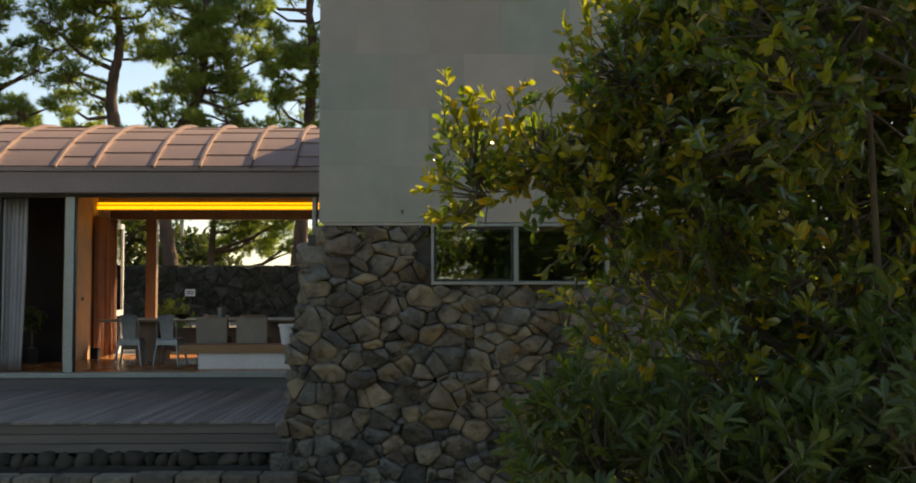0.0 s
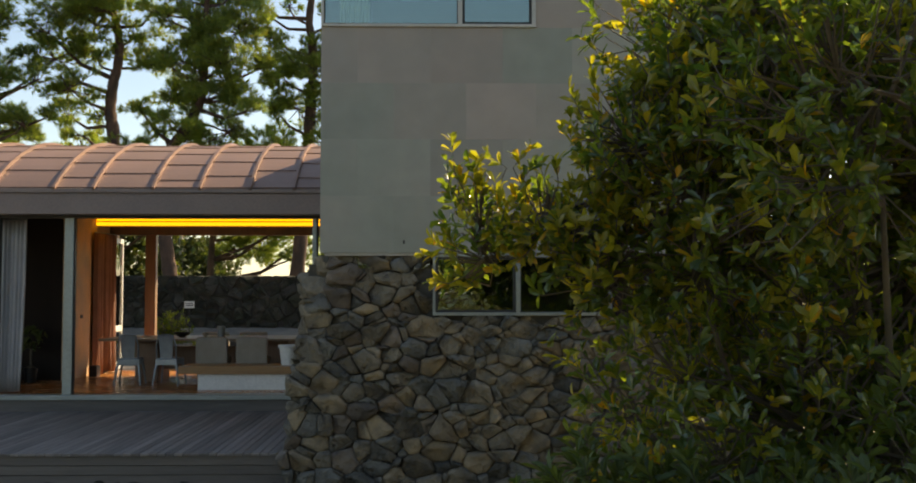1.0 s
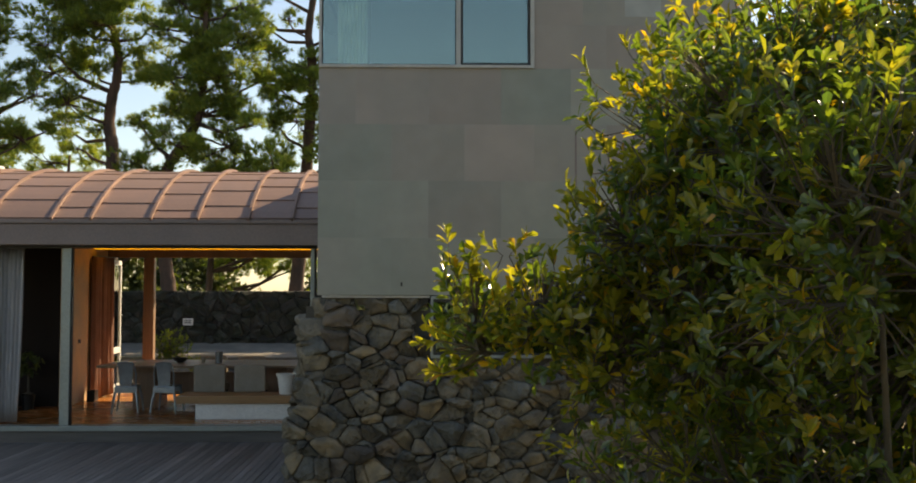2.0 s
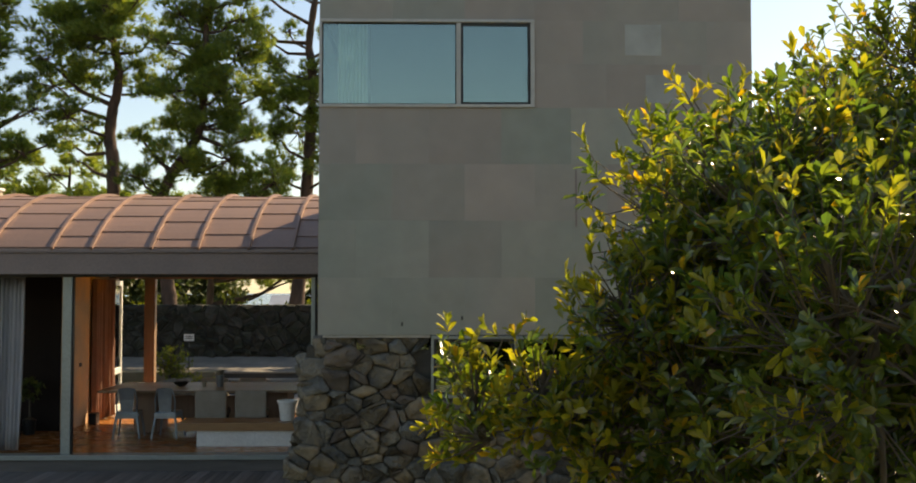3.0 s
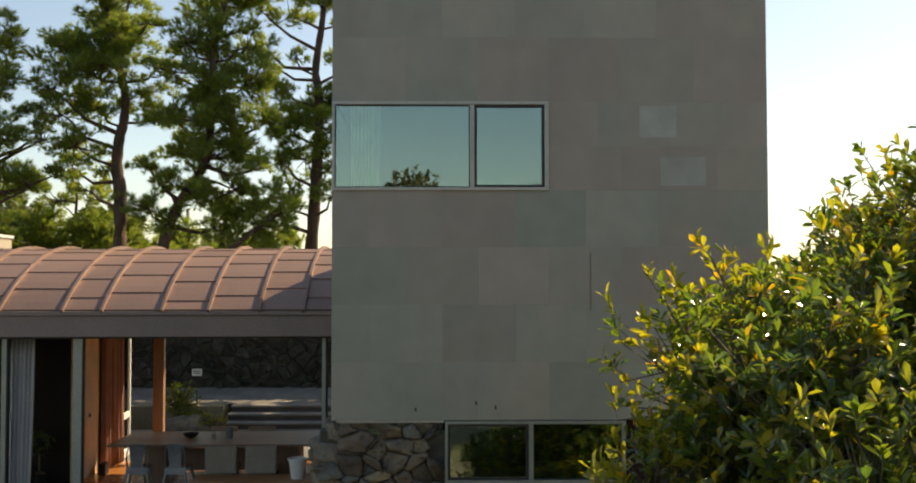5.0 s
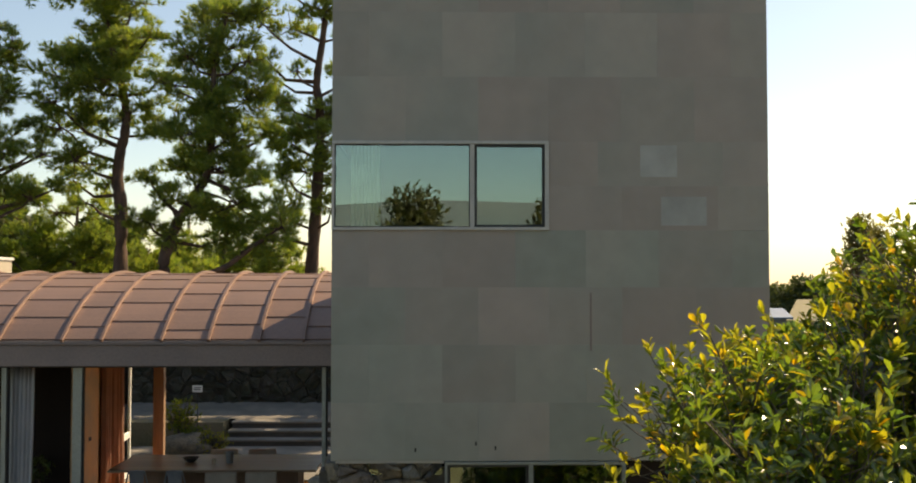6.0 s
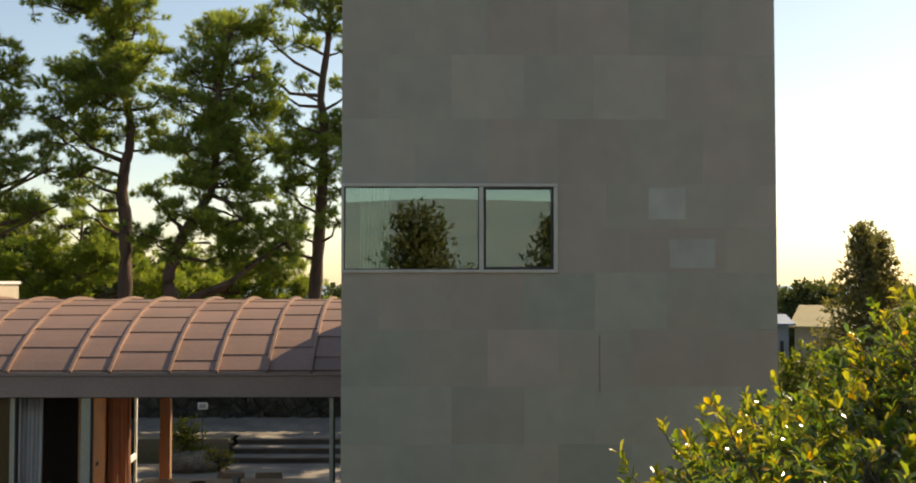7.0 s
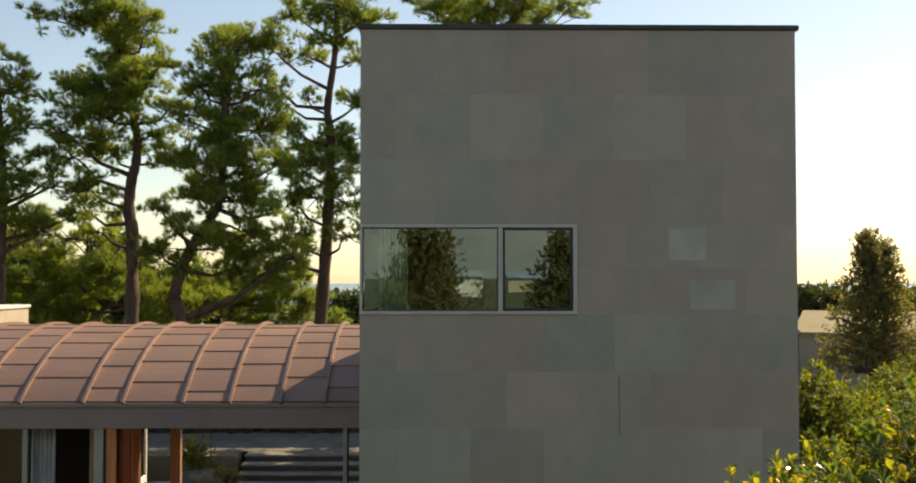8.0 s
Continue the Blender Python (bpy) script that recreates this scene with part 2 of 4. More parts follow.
def lathe(profile, sides=20, at=(0, 0, 0), bm=None):
    bm = bm or bmesh.new()
    rings = [[bm.verts.new((at[0] + r * math.cos(a), at[1] + r * math.sin(a), at[2] + z))
              for a in (2 * math.pi * k / sides for k in range(sides))] for r, z in profile]
    for a, b in zip(rings, rings[1:]):
        for k in range(sides):
            bm.faces.new((a[k], a[(k + 1) % sides], b[(k + 1) % sides], b[k]))
    bm.faces.new(list(reversed(rings[0])))
    bm.faces.new(rings[-1])
    return bm


def mesh_object(name, verts, faces, material, parent=None, smooth=False):
    """A mesh from generated vertices and faces."""
    me = bpy.data.meshes.new(name)
    me.from_pydata(verts, [], faces)
    me.materials.append(material)
    if smooth:
        for p in me.polygons:
            p.use_smooth = True
    ob = new(name, me)
    ob.parent = parent
    return ob


# ---- ground, sea, distance ----
FLOOR, DECK, DECK_Y = 1.03, 0.785, 11.95


def ground_height(x, y):
    r = max(0.0, y - 42) * 0.045
    h = -min(r, 22)
    if y < -6:
        h = min((-8 - y) * 0.02, 6) if y < -14 else 0.0
    return h + 0.05 * noise.noise(Vector((x * 0.15, y * 0.15, 0))) - (0.02 if abs(y) < 42 else 0.3)


gx = [-2500, -900, -400, -200, -120, -80, -50, -35, -25, -18, -13, -9, -6, -3, 0, 3, 6, 9, 13, 18, 25, 35, 50, 80, 120, 200, 400, 900, 2500]
gy = [-1500, -600, -300, -150, -90, -60, -40, -25, -15, -8, -4, 0, 3, 6, 9, 12, 16, 20, 24, 28, 32, 36, 42, 50, 60, 75, 95, 130, 200, 350, 600, 1200, 2500, 4500]
verts = [(x, y, ground_height(x, y)) for y in gy for x in gx]
faces = [(j * len(gx) + i, j * len(gx) + i + 1, (j + 1) * len(gx) + i + 1, (j + 1) * len(gx) + i) for j in range(len(gy) - 1) for i in range(len(gx) - 1)]
ground = tagged(mesh_object("ground", verts, faces, M_SOIL, smooth=True), "garden soil, lightened to bounce sun onto the tower, that slopes away to far fields", "ground", kind="structure")
ground.data.materials.append(M_GRASS)
for p in ground.data.polygons:
    if p.center.y > 33 or p.center.y < -14 or abs(p.center.x) > 30:
        p.material_index = 1
sea = tagged(link_bm("water", box((-4000, 480, -16.2), (4000, 4600, -16)), M_SEA), "pale blue sea under the hazy horizon", "sea", kind="structure")

# ---- tower ----
TX0, TX1, TY0, TY1, TZ0, TZ1 = -1.12, 3.85, 11.975, 17.65, 3.03, 8.87
WX0, WX1, WZ0, WZ1 = -1.12, 1.34, 5.625, 6.64
tower = thing("tower", "grey slate-clad house tower over a rough stone base", "building", (TX0, TY0, 0))
TOFF = Matrix.Translation((-TX0, -TY0, 0))


def tpart(name, bm, material, label="", parent=None):
    bm.transform(TOFF)
    return part(name, bm, material, parent or tower, label)


T = 0.25
for lo, hi in (((TX0 + 0.02, TY0 + 0.03, TZ0), (TX1 - 0.02, TY0 + T, WZ0)), ((TX0 + 0.02, TY0 + 0.03, WZ1), (TX1 - 0.02, TY0 + T, TZ1)),
               ((WX1, TY0 + 0.03, WZ0), (TX1 - 0.02, TY0 + T, WZ1)), ((TX0 + 0.02, TY0 + T, TZ0), (TX0 + T, TY1, WZ0)), ((TX0 + 0.02, TY0 + T, WZ1), (TX0 + T, TY1, TZ1)),
               ((TX0 + 0.02, TY0 + 2.6, WZ0), (TX0 + T, TY1, WZ1)),
               ((TX1 - T, TY0 + T, TZ0), (TX1 - 0.02, TY1, TZ1)), ((TX0 + T, TY1 - T, TZ0), (TX1 - T, TY1, TZ1)),
               ((TX0 + T, TY0 + T, TZ0), (TX1 - T, TY1 - T, TZ0 + 0.15)), ((TX0 + T, TY0 + T, TZ1 - 0.25), (TX1 - T, TY1 - T, TZ1 - 0.05)),
               ((TX0 + T, TY0 + T, 5.3), (TX1 - T, TY1 - T, 5.45))):
    tpart("wall", box(lo, hi), M_SLATE)
tpart("coping", box((TX0 - 0.025, TY0 - 0.03, TZ1), (TX1 + 0.04, TY1 + 0.03, TZ1 + 0.055), 0.006), M_DARKF, "dark metal coping")
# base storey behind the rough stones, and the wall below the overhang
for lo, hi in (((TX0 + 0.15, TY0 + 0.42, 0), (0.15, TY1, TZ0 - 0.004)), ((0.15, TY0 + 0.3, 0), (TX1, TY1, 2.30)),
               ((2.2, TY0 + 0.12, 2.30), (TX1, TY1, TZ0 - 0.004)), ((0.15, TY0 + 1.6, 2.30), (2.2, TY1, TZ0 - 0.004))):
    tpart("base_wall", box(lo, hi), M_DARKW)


def panel_mesh(w, h, material):
    bm = box((0.0004, 0, 0.0004), (w - 0.0004, 0.03, h - 0.0004))
    me = bpy.data.meshes.new("panel")
    bm.to_mesh(me)
    bm.free()
    me.materials.append(material)
    return me


def window(name, parent, x0, x1, z0, z1, y, bars, label, glass, open_sash=None, frame_m=None):
    """A framed window with its panes; bars: the middles of the upright bars."""
    w = new(name)
    w.parent = parent
    tagged(w, label)
    f = bmesh.new()
    for lo, hi in (((x0, y - 0.03, z0), (x1, y + 0.08, z0 + 0.035)), ((x0, y - 0.03, z1 - 0.035), (x1, y + 0.08, z1)),
                   ((x0, y - 0.028, z0 + 0.035), (x0 + 0.03, y + 0.08, z1 - 0.035)), ((x1 - 0.045, y - 0.028, z0 + 0.035), (x1, y + 0.08, z1 - 0.035))):
        box(lo, hi, 0.004, f)
    f.transform(TOFF)
    part("window_frame", f, frame_m or M_TRIM, w)
    edges = [x0 + 0.03] + bars + [x1 - 0.045]
    for i, b in enumerate(bars):
        bar = box((b - 0.025, y - 0.02, z0 + 0.035), (b + 0.025, y + 0.075, z1 - 0.035), 0.004)
        bar.transform(TOFF)
        part("mullion", bar, frame_m or M_TRIM, w)
    for i, (a, b) in enumerate(zip(edges, edges[1:])):
        a += 0.025 if i else 0.0
        b -= 0.025 if i < len(edges) - 2 else 0.0
        lo_z, hi_z = z0 + 0.035, z1 - 0.035
        sash = bmesh.new()
        s = 0.03 if i == open_sash else 0.012
        for lo, hi in (((a, y, lo_z), (b, y + 0.05, lo_z + s)), ((a, y, hi_z - s), (b, y + 0.05, hi_z)), ((a, y, lo_z + s), (a + s, y + 0.05, hi_z - s)), ((b - s, y, lo_z + s), (b, y + 0.05, hi_z - s))):
            box(lo, hi, 0.002, sash)
        sash.transform(TOFF)
        part("sash", sash, M_DARKF, w)
        g = box((a + s, y + 0.022, lo_z + s), (b - s, y + 0.03, hi_z - s))
        g.transform(TOFF)
        part("pane", g, glass, w)
    return w


upper = window("window", tower, WX0, WX1, WZ0, WZ1, TY0, [0.47], "long upper window with a grey metal frame", M_WGLASS, 1)
lower = window("window", tower, 0.16, 2.2, 2.32, TZ0 - 0.01, TY0 + 0.02, [1.13], "low strip window below the slate wall", M_WGLASS, 0, M_ALU)
tpart("side_frame", box((TX0 + 0.021, TY0 + 0.085, WZ0 + 0.002), (TX0 + 0.07, TY0 + 2.6, WZ0 + 0.035), 0.004), M_DARKF)
tpart("side_frame", box((TX0 + 0.021, TY0 + 0.085, WZ1 - 0.035), (TX0 + 0.07, TY0 + 2.6, WZ1 - 0.002), 0.004), M_DARKF)
tpart("side_pane", box((TX0 + 0.04, TY0 + 0.085, WZ0 + 0.037), (TX0 + 0.048, TY0 + 2.59, WZ1 - 0.037)), M_GLASS, "clear pane of the corner window").visible_shadow = False
cb = bmesh.new()
prev = None
for i in range(41):
    x = TX0 + 0.20 + 0.34 * i / 40
    y = TY0 + 0.16 + 0.02 * math.sin(i * 1.3)
    pair = (cb.verts.new((x, y, 5.5)), cb.verts.new((x, y, 8.1)))
    if prev:
        cb.faces.new((prev[0], pair[0], pair[1], prev[1]))
    prev = pair
cb.transform(TOFF)
part("curtain", cb, M_CURT_W, tower, "pale curtain behind the upper window", True)
tpart("glass_strip", box((-0.75, TY0 + 0.10, 2.86), (0.13, TY0 + 0.11, 3.025)), M_WGLASS, "thin glazed strip over the stones")
tpart("soffit_trim", box((TX0 + 0.05, TY0 + 0.02, 3.0), (0.15, TY0 + 0.06, 3.027), 0.002), M_TRIM)
# joint and stains on the slate
tpart("drip_strip", box((1.803, TY0 - 0.004, 4.26), (1.823, TY0 + 0.01, 4.92), 0.002), M_FASCIA, "dark open joint")
for x, z in ((-0.18, 3.13), (0.5, 3.2), (0.72, 3.15)):
    tpart("vent_hole", box((x, TY0 - 0.003, z), (x + 0.02, TY0 + 0.004, z + 0.045), 0.002), M_BLACK)

# ---- stone base wall ----
stone_wall = thing("stone_wall", "rough dry-laid basalt stone wall with tan stones", "stone wall", (-1.2, 12.0, 0), kind="structure")


def wall_face(z):
    """How far the face leans out towards the foot."""
    return 12.06 - 0.085 * max(0.0, 2.4 - z) - 0.16 * max(0.0, 0.9 - z) ** 1.2


def left_end(z):
    return -1.12 - 0.32 * max(0.0, 1 - z / 3.04) ** 1.1 - 0.22 * min(1.0, (3.05 - z) / 0.35) * 1.0 + 0.02


def clip_cell(poly, p, q):
    """The part of poly that belongs to p rather than to q, by distance and weight."""
    nx, ny = q[0] - p[0], q[1] - p[1]
    k = 0.5 + (p[2] - q[2]) / (2 * (nx * nx + ny * ny))
    mx, my = p[0] + nx * k, p[1] + ny * k
    out = []
    for a, b in zip(poly, poly[1:] + poly[:1]):
        da, db = (a[0] - mx) * nx + (a[1] - my) * ny, (b[0] - mx) * nx + (b[1] - my) * ny
        if da <= 0:
            out.append(a)
        if (da < 0) != (db < 0):
            k = da / (da - db)
            out.append((a[0] + k * (b[0] - a[0]), a[1] + k * (b[1] - a[1])))
    return out


def cells(rng, x0, x1, z0, z1, gap_x, gap_z, jitter=0.42, flat=1.0):
    """Uneven outlines that fill a rectangle; flat: how much wider than high they lie."""
    z0, z1, gap_z = z0 * flat, z1 * flat, gap_z * flat
    seeds = []
    z, row = z0 + gap_z / 2, 0
    while z < z1:
        x = x0 + gap_x * (0.25 + 0.5 * (row % 2))
        while x < x1:
            if rng.random() > (0.2 if flat > 1 else 0.13):
                seeds.append((x + rng.uniform(-jitter, jitter) * gap_x, z + rng.uniform(-jitter, jitter) * gap_z, rng.uniform(-1.0, 1.0) * gap_x * gap_z * (1.0 if flat > 1 else 0.6)))
            x += gap_x * rng.uniform(0.75, 1.25)
        z += gap_z
        row += 1
    res = []
    for i, p in enumerate(seeds):
        poly = [(x0, z0), (x1, z0), (x1, z1), (x0, z1)]
        for j, q in enumerate(seeds):
            if j != i and abs(p[0] - q[0]) < 4 * gap_x and abs(p[1] - q[1]) < 4 * gap_z:
                poly = clip_cell(poly, p, q)
        if len(poly) > 2:
            res.append([(x, z / flat) for x, z in poly])
    return res


def stone(poly, rng, proud=0.07, depth=0.22, gap=0.002):
    """One stone: its outline in x and z, rounded, with a bulging uneven face towards -y."""
    cx, cz = sum(p[0] for p in poly) / len(poly), sum(p[1] for p in poly) / len(poly)
    pts = []
    for a, b in zip(poly, poly[1:] + poly[:1]):
        if math.hypot(b[0] - a[0], b[1] - a[1]) > 0.02:
            pts += [(a[0] * 0.9 + b[0] * 0.1, a[1] * 0.9 + b[1] * 0.1), (a[0] * 0.1 + b[0] * 0.9, a[1] * 0.1 + b[1] * 0.9)]
    if len(pts) < 4:
        return None
    pts = [(x + rng.uniform(-0.009, 0.009), z + rng.uniform(-0.009, 0.009)) for x, z in pts]
    r = max(math.hypot(x - cx, z - cz) for x, z in pts)
    out = proud * rng.uniform(0.35, 1.5)
    tilt_x, tilt_z = rng.uniform(-0.35, 0.35), rng.uniform(-0.4, 0.2)
    rings = []
    for k, y in ((1.0, depth), (1.02 - gap / r, 0.015), (0.95 - gap / r, -out * 0.62), (0.76, -out * 0.93), (0.4, -out)):
        rough = 0.0 if y > 0 else 0.085 * r
        rings.append([((x - cx) * (k + (rng.uniform(-0.07, 0.07) if k < 0.8 else 0)), y + (tilt_x * (x - cx) + tilt_z * (z - cz)) * (0 if y > 0 else 1) + rng.uniform(-rough, rough),
                       (z - cz) * (k + (rng.uniform(-0.07, 0.07) if k < 0.8 else 0))) for x, z in pts])
    n = len(pts)
    v = [p for ring in rings for p in ring] + [(rng.uniform(-0.02, 0.02), -out * rng.uniform(0.9, 1.15), rng.uniform(-0.02, 0.02))]
    f = [(a * n + i, a * n + (i + 1) % n, (a + 1) * n + (i + 1) % n, (a + 1) * n + i) for a in range(4) for i in range(n)]
    f += [(4 * n + i, 4 * n + (i + 1) % n, 5 * n) for i in range(n)]
    return (cx, cz), v, f


rng = random.Random(11)
back = bmesh.new()
for z0, z1 in ((0, 0.5), (0.5, 1.2), (1.2, 2.0), (2.0, 2.9)):
    e = left_end(z0) + 0.16
    box((e, wall_face(z1) + 0.03, z0), (0.16 if z1 > 2.3 else 4.2, 12.38, z1), bm=back)
box((0.162, wall_face(2.3) + 0.03, 2.0), (4.2, 12.38, 2.316), bm=back)
back.transform(Matrix.Translation((1.2, -12.0, 0)))
part("joint_bed", back, M_BED, stone_wall)
infill = [([], []) for _ in range(12)]
for poly in cells(rng, -1.85, 2.6, 0.0, 3.0, 0.165, 0.108, 0.72, 1.35):
    cx, cz = sum(p[0] for p in poly) / len(poly), sum(p[1] for p in poly) / len(poly)
    if cx < left_end(cz) + 0.05 or (cx > 0.14 and cz > 2.33):
        continue
    lim = left_end(cz) - 0.03
    poly = [(max(x, lim), min(z, 2.318) if cx > 0.14 else z) for x, z in poly]
    made = stone(poly, rng, 0.06, 0.22, rng.uniform(-0.004, 0.005))
    if not made:
        continue
    (sx, sz), v, f = made
    spot = Vector((sx + 1.2, wall_face(sz) - 12.0 + rng.uniform(-0.035, 0.03), sz))
    if cx < 0.15:
        ob = mesh_object("stone", v, f, rng.choice((M_STONE_T, M_STONE_R, M_STONE, M_STONE, M_STONE_B, M_STONE_B, M_STONE)), stone_wall, True)
        ob.location = spot
    else:
        some_v, some_f = rng.choice(infill)
        some_f += [tuple(k + len(some_v) for k in q) for q in f]
        some_v += [tuple(Vector(p) + spot) for p in v]
for k, (some_v, some_f) in enumerate(infill):
    tagged(mesh_object("stone_infill", some_v, some_f, (M_STONE_T, M_STONE_B, M_STONE, M_STONE)[k % 4], stone_wall, True), kind="stuff")
# the end of the wall that faces the deck
for poly in cells(rng, 12.02, 12.7, 0.2, 3.0, 0.18, 0.12):
    made = stone(poly, rng, 0.05)
    if made:
        (sy, sz), v, f = made
        ob = mesh_object("stone", v, f, M_STONE, stone_wall, True)
        ob.matrix_basis = Matrix.Translation((left_end(sz) + 0.09 + 1.2, sy - 12.0, sz)) @ pose(0, 0, 0, 0, 0, -90)

# ---- house with the barrel roof ----
HX0, HX1, EY0, EY1, EZ, RZ = -14.0, -1.13, 16.27, 22.2, 4.172, 5.19
BY = 21.4
EAVE = 16.03
house = thing("house", "low house with a barrel-vaulted copper roof and glass doors", "house", (-5, 16.27, 0))
HOFF = Matrix.Translation((5, -16.27, 0))


def hpart(name, bm, material, label="", parent=None, smooth=False):
    bm.transform(HOFF)
    return part(name, bm, material, parent or house, label, smooth)


half, rise = (EY1 - EAVE) / 2, RZ - EZ
RAD = (half * half + rise * rise) / (2 * rise)
RC = ((EAVE + EY1) / 2, RZ - RAD)
A_MAX = math.asin(half / RAD)


def arc(a, r=0.0):
    return RC[0] + (RAD + r) * math.sin(a), RC[1] + (RAD + r) * math.cos(a)


def roof_strip(x0, x1, a0, a1, r0, r1, steps, bm):
    ring = []
    for i in range(steps + 1):
        a = a0 + (a1 - a0) * i / steps
        (yo, zo), (yi, zi) = arc(a, r1), arc(a, r0)
        ring.append([bm.verts.new(p) for p in ((x0, yi, zi), (x1, yi, zi), (x1, yo, zo), (x0, yo, zo))])
    for p, q in zip(ring, ring[1:]):
        for k in range(4):
            bm.faces.new((p[k], p[(k + 1) % 4], q[(k + 1) % 4], q[k]))
    bm.faces.new(ring[0])
    bm.faces.new(list(reversed(ring[-1])))
    return bm


roof = new("roof")
roof.parent = house
tagged(roof, "brown copper standing-seam roof")
hpart("roof_deck", roof_strip(HX0, HX1, -A_MAX, A_MAX, -0.16, -0.006, 28, bmesh.new()), M_FASCIA, parent=roof)
SEAMS = [-13.3, -12.55, -11.8, -11.0, -10.25, -9.5, -8.72, -7.95, -7.17, -6.51, -5.565, -4.975, -4.08, -3.375, -2.615, -1.955, HX1]
rng = random.Random(5)
last = HX0
for k, sx in enumerate(SEAMS):
    # sheets between the seams, each lapped over the one below
    pos = -A_MAX - (0.0, 0.45, 0.2, 0.6, 0.35)[k % 5] * 0.58 / RAD
    while pos < A_MAX:
        nxt = pos + 0.58 / RAD
        a0, a1 = max(pos, -A_MAX), min(nxt, A_MAX)
        if a1 - a0 > 0.02:
            bm = bmesh.new()
            rings = []
            for i in range(4):
                a = a0 + (a1 - a0) * i / 3
                front = a0 < 0
                lift = 0.014 * (1 - i / 3) if front else 0.014 * i / 3
                y, z = arc(a, lift + 0.004)
                y2, z2 = arc(a, -0.004)
                rings.append([bm.verts.new(p) for p in ((last + 0.012, y2, z2), (sx - 0.012, y2, z2), (sx - 0.012, y, z), (last + 0.012, y, z))])
            for p, q in zip(rings, rings[1:]):
                for j in range(4):
                    bm.faces.new((p[j], p[(j + 1) % 4], q[(j + 1) % 4], q[j]))
            bm.faces.new(rings[0])
            bm.faces.new(list(reversed(rings[-1])))
            hpart("roof_sheet", bm, M_COPPER, parent=roof)
        pos = nxt
    if sx < HX1:
        hpart("seam", roof_strip(sx - 0.02, sx + 0.02, -A_MAX - 0.012, A_MAX + 0.012, -0.01, 0.06, 24, bmesh.new()), M_COPPER, parent=roof)
    last = sx
hpart("gutter", box((HX0, EAVE - 0.05, EZ - 0.075), (HX1, EAVE + 0.10, EZ - 0.012), 0.01), M_FASCIA, "dark eaves strip")
hpart("fascia", box((HX0, EAVE - 0.01, 3.775), (HX1, EAVE + 0.24, EZ - 0.08), 0.006), M_FASCIA, "deep brown metal fascia")
hpart("fascia", box((HX0, EY1 - 0.3, 3.98), (HX1, EY1 + 0.02, EZ - 0.01), 0.006), M_FASCIA)
hpart("back_eave", box((HX0, EY1 + 0.025, 3.98), (HX1, EY1 + 0.18, 4.06), 0.006), M_FASCIA)
for x0, x1 in ((HX0 - 0.2, HX0), (HX1 - 0.30, HX1 - 0.004)):
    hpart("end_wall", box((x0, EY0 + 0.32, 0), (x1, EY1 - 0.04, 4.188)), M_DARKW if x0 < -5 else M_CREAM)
hpart("ceiling", box((HX0, EY0 + 0.45, 4.19), (HX1 - 0.004, EY1 - 0.45, 4.23)), M_CEIL)
hpart("door_header", box((HX0, EY0 + 0.02, 3.735), (HX1, EY0 + 0.2, 3.797), 0.004), M_DARKF)
# plinth with the floor boards
hpart("plinth", box((HX0, EY0 + 0.02, 0), (HX1, BY + 0.3, FLOOR - 0.022)), M_DARKF)
hpart("skirting", box((HX0, EY0 - 0.02, DECK - 0.02), (HX1, EY0 + 0.015, FLOOR - 0.073), 0.003), M_DECKF, "weathered timber skirting under the door track")
hpart("sill", box((HX0, EY0 - 0.06, FLOOR - 0.07), (HX1, EY0 + 0.2, FLOOR + 0.004), 0.005), M_ALU, "pale aluminium door track")
y = EY0 + 0.21
while y < 21.45:
    hpart("floor_board", box((HX0, y, FLOOR - 0.02), (HX1 - 0.31, y + 0.138, FLOOR), 0.002), M_FLOOR)
    y += 0.14
# front door frames and panes
posts = [(-5.504, -5.362), (-6.58, -6.51), (-1.707, -1.644), (-8.6, -8.46), (-11.2, -11.06), (-13.9, -13.76)]
for a, b in posts:
    hpart("door_post", box((a, EY0 + 0.03, FLOOR + 0.004), (b, EY0 + 0.13, 3.735), 0.006), M_ALU)
    hpart("door_gasket", box((b, EY0 + 0.05, FLOOR + 0.004), (b + 0.02, EY0 + 0.12, 3.735)), M_BLACK)
for a, b in ((-8.46, -6.58),):
    pane = hpart("pane", box((a, EY0 + 0.08, FLOOR + 0.01), (b, EY0 + 0.09, 3.73)), M_GLASS, "clear sliding door pane")
    pane.visible_shadow = False
# back wall: posts, header, open glazed door
hpart("back_header", box((-6.34, BY - 0.06, 3.756), (HX1 - 0.31, BY + 0.08, 3.96), 0.006), M_POST)
for a, b in ((-5.64, -5.43), (-1.62, -1.5)):
    hpart("back_post", box((a, BY - 0.07, FLOOR), (b, BY + 0.09, 3.753), 0.006), M_POST, "brown cedar post")
hpart("back_rail", box((-5.42, BY - 0.03, FLOOR + 0.001), (HX1 - 0.31, BY + 0.03, FLOOR + 0.05), 0.004), M_ALU)
door = new("garden_door")
door.parent = house
tagged(door, "white-framed glazed door standing open to the garden")
df = bmesh.new()
for lo, hi in (((0, 0, 0), (0.05, 0.08, 2.7)), ((0, 0.82, 0), (0.05, 0.9, 2.7)), ((0, 0.08, 0), (0.05, 0.82, 0.14)), ((0, 0.08, 2.6), (0.05, 0.82, 2.7)), ((0, 0.08, 0.78), (0.05, 0.82, 0.9))):
    box(lo, hi, 0.004, df)
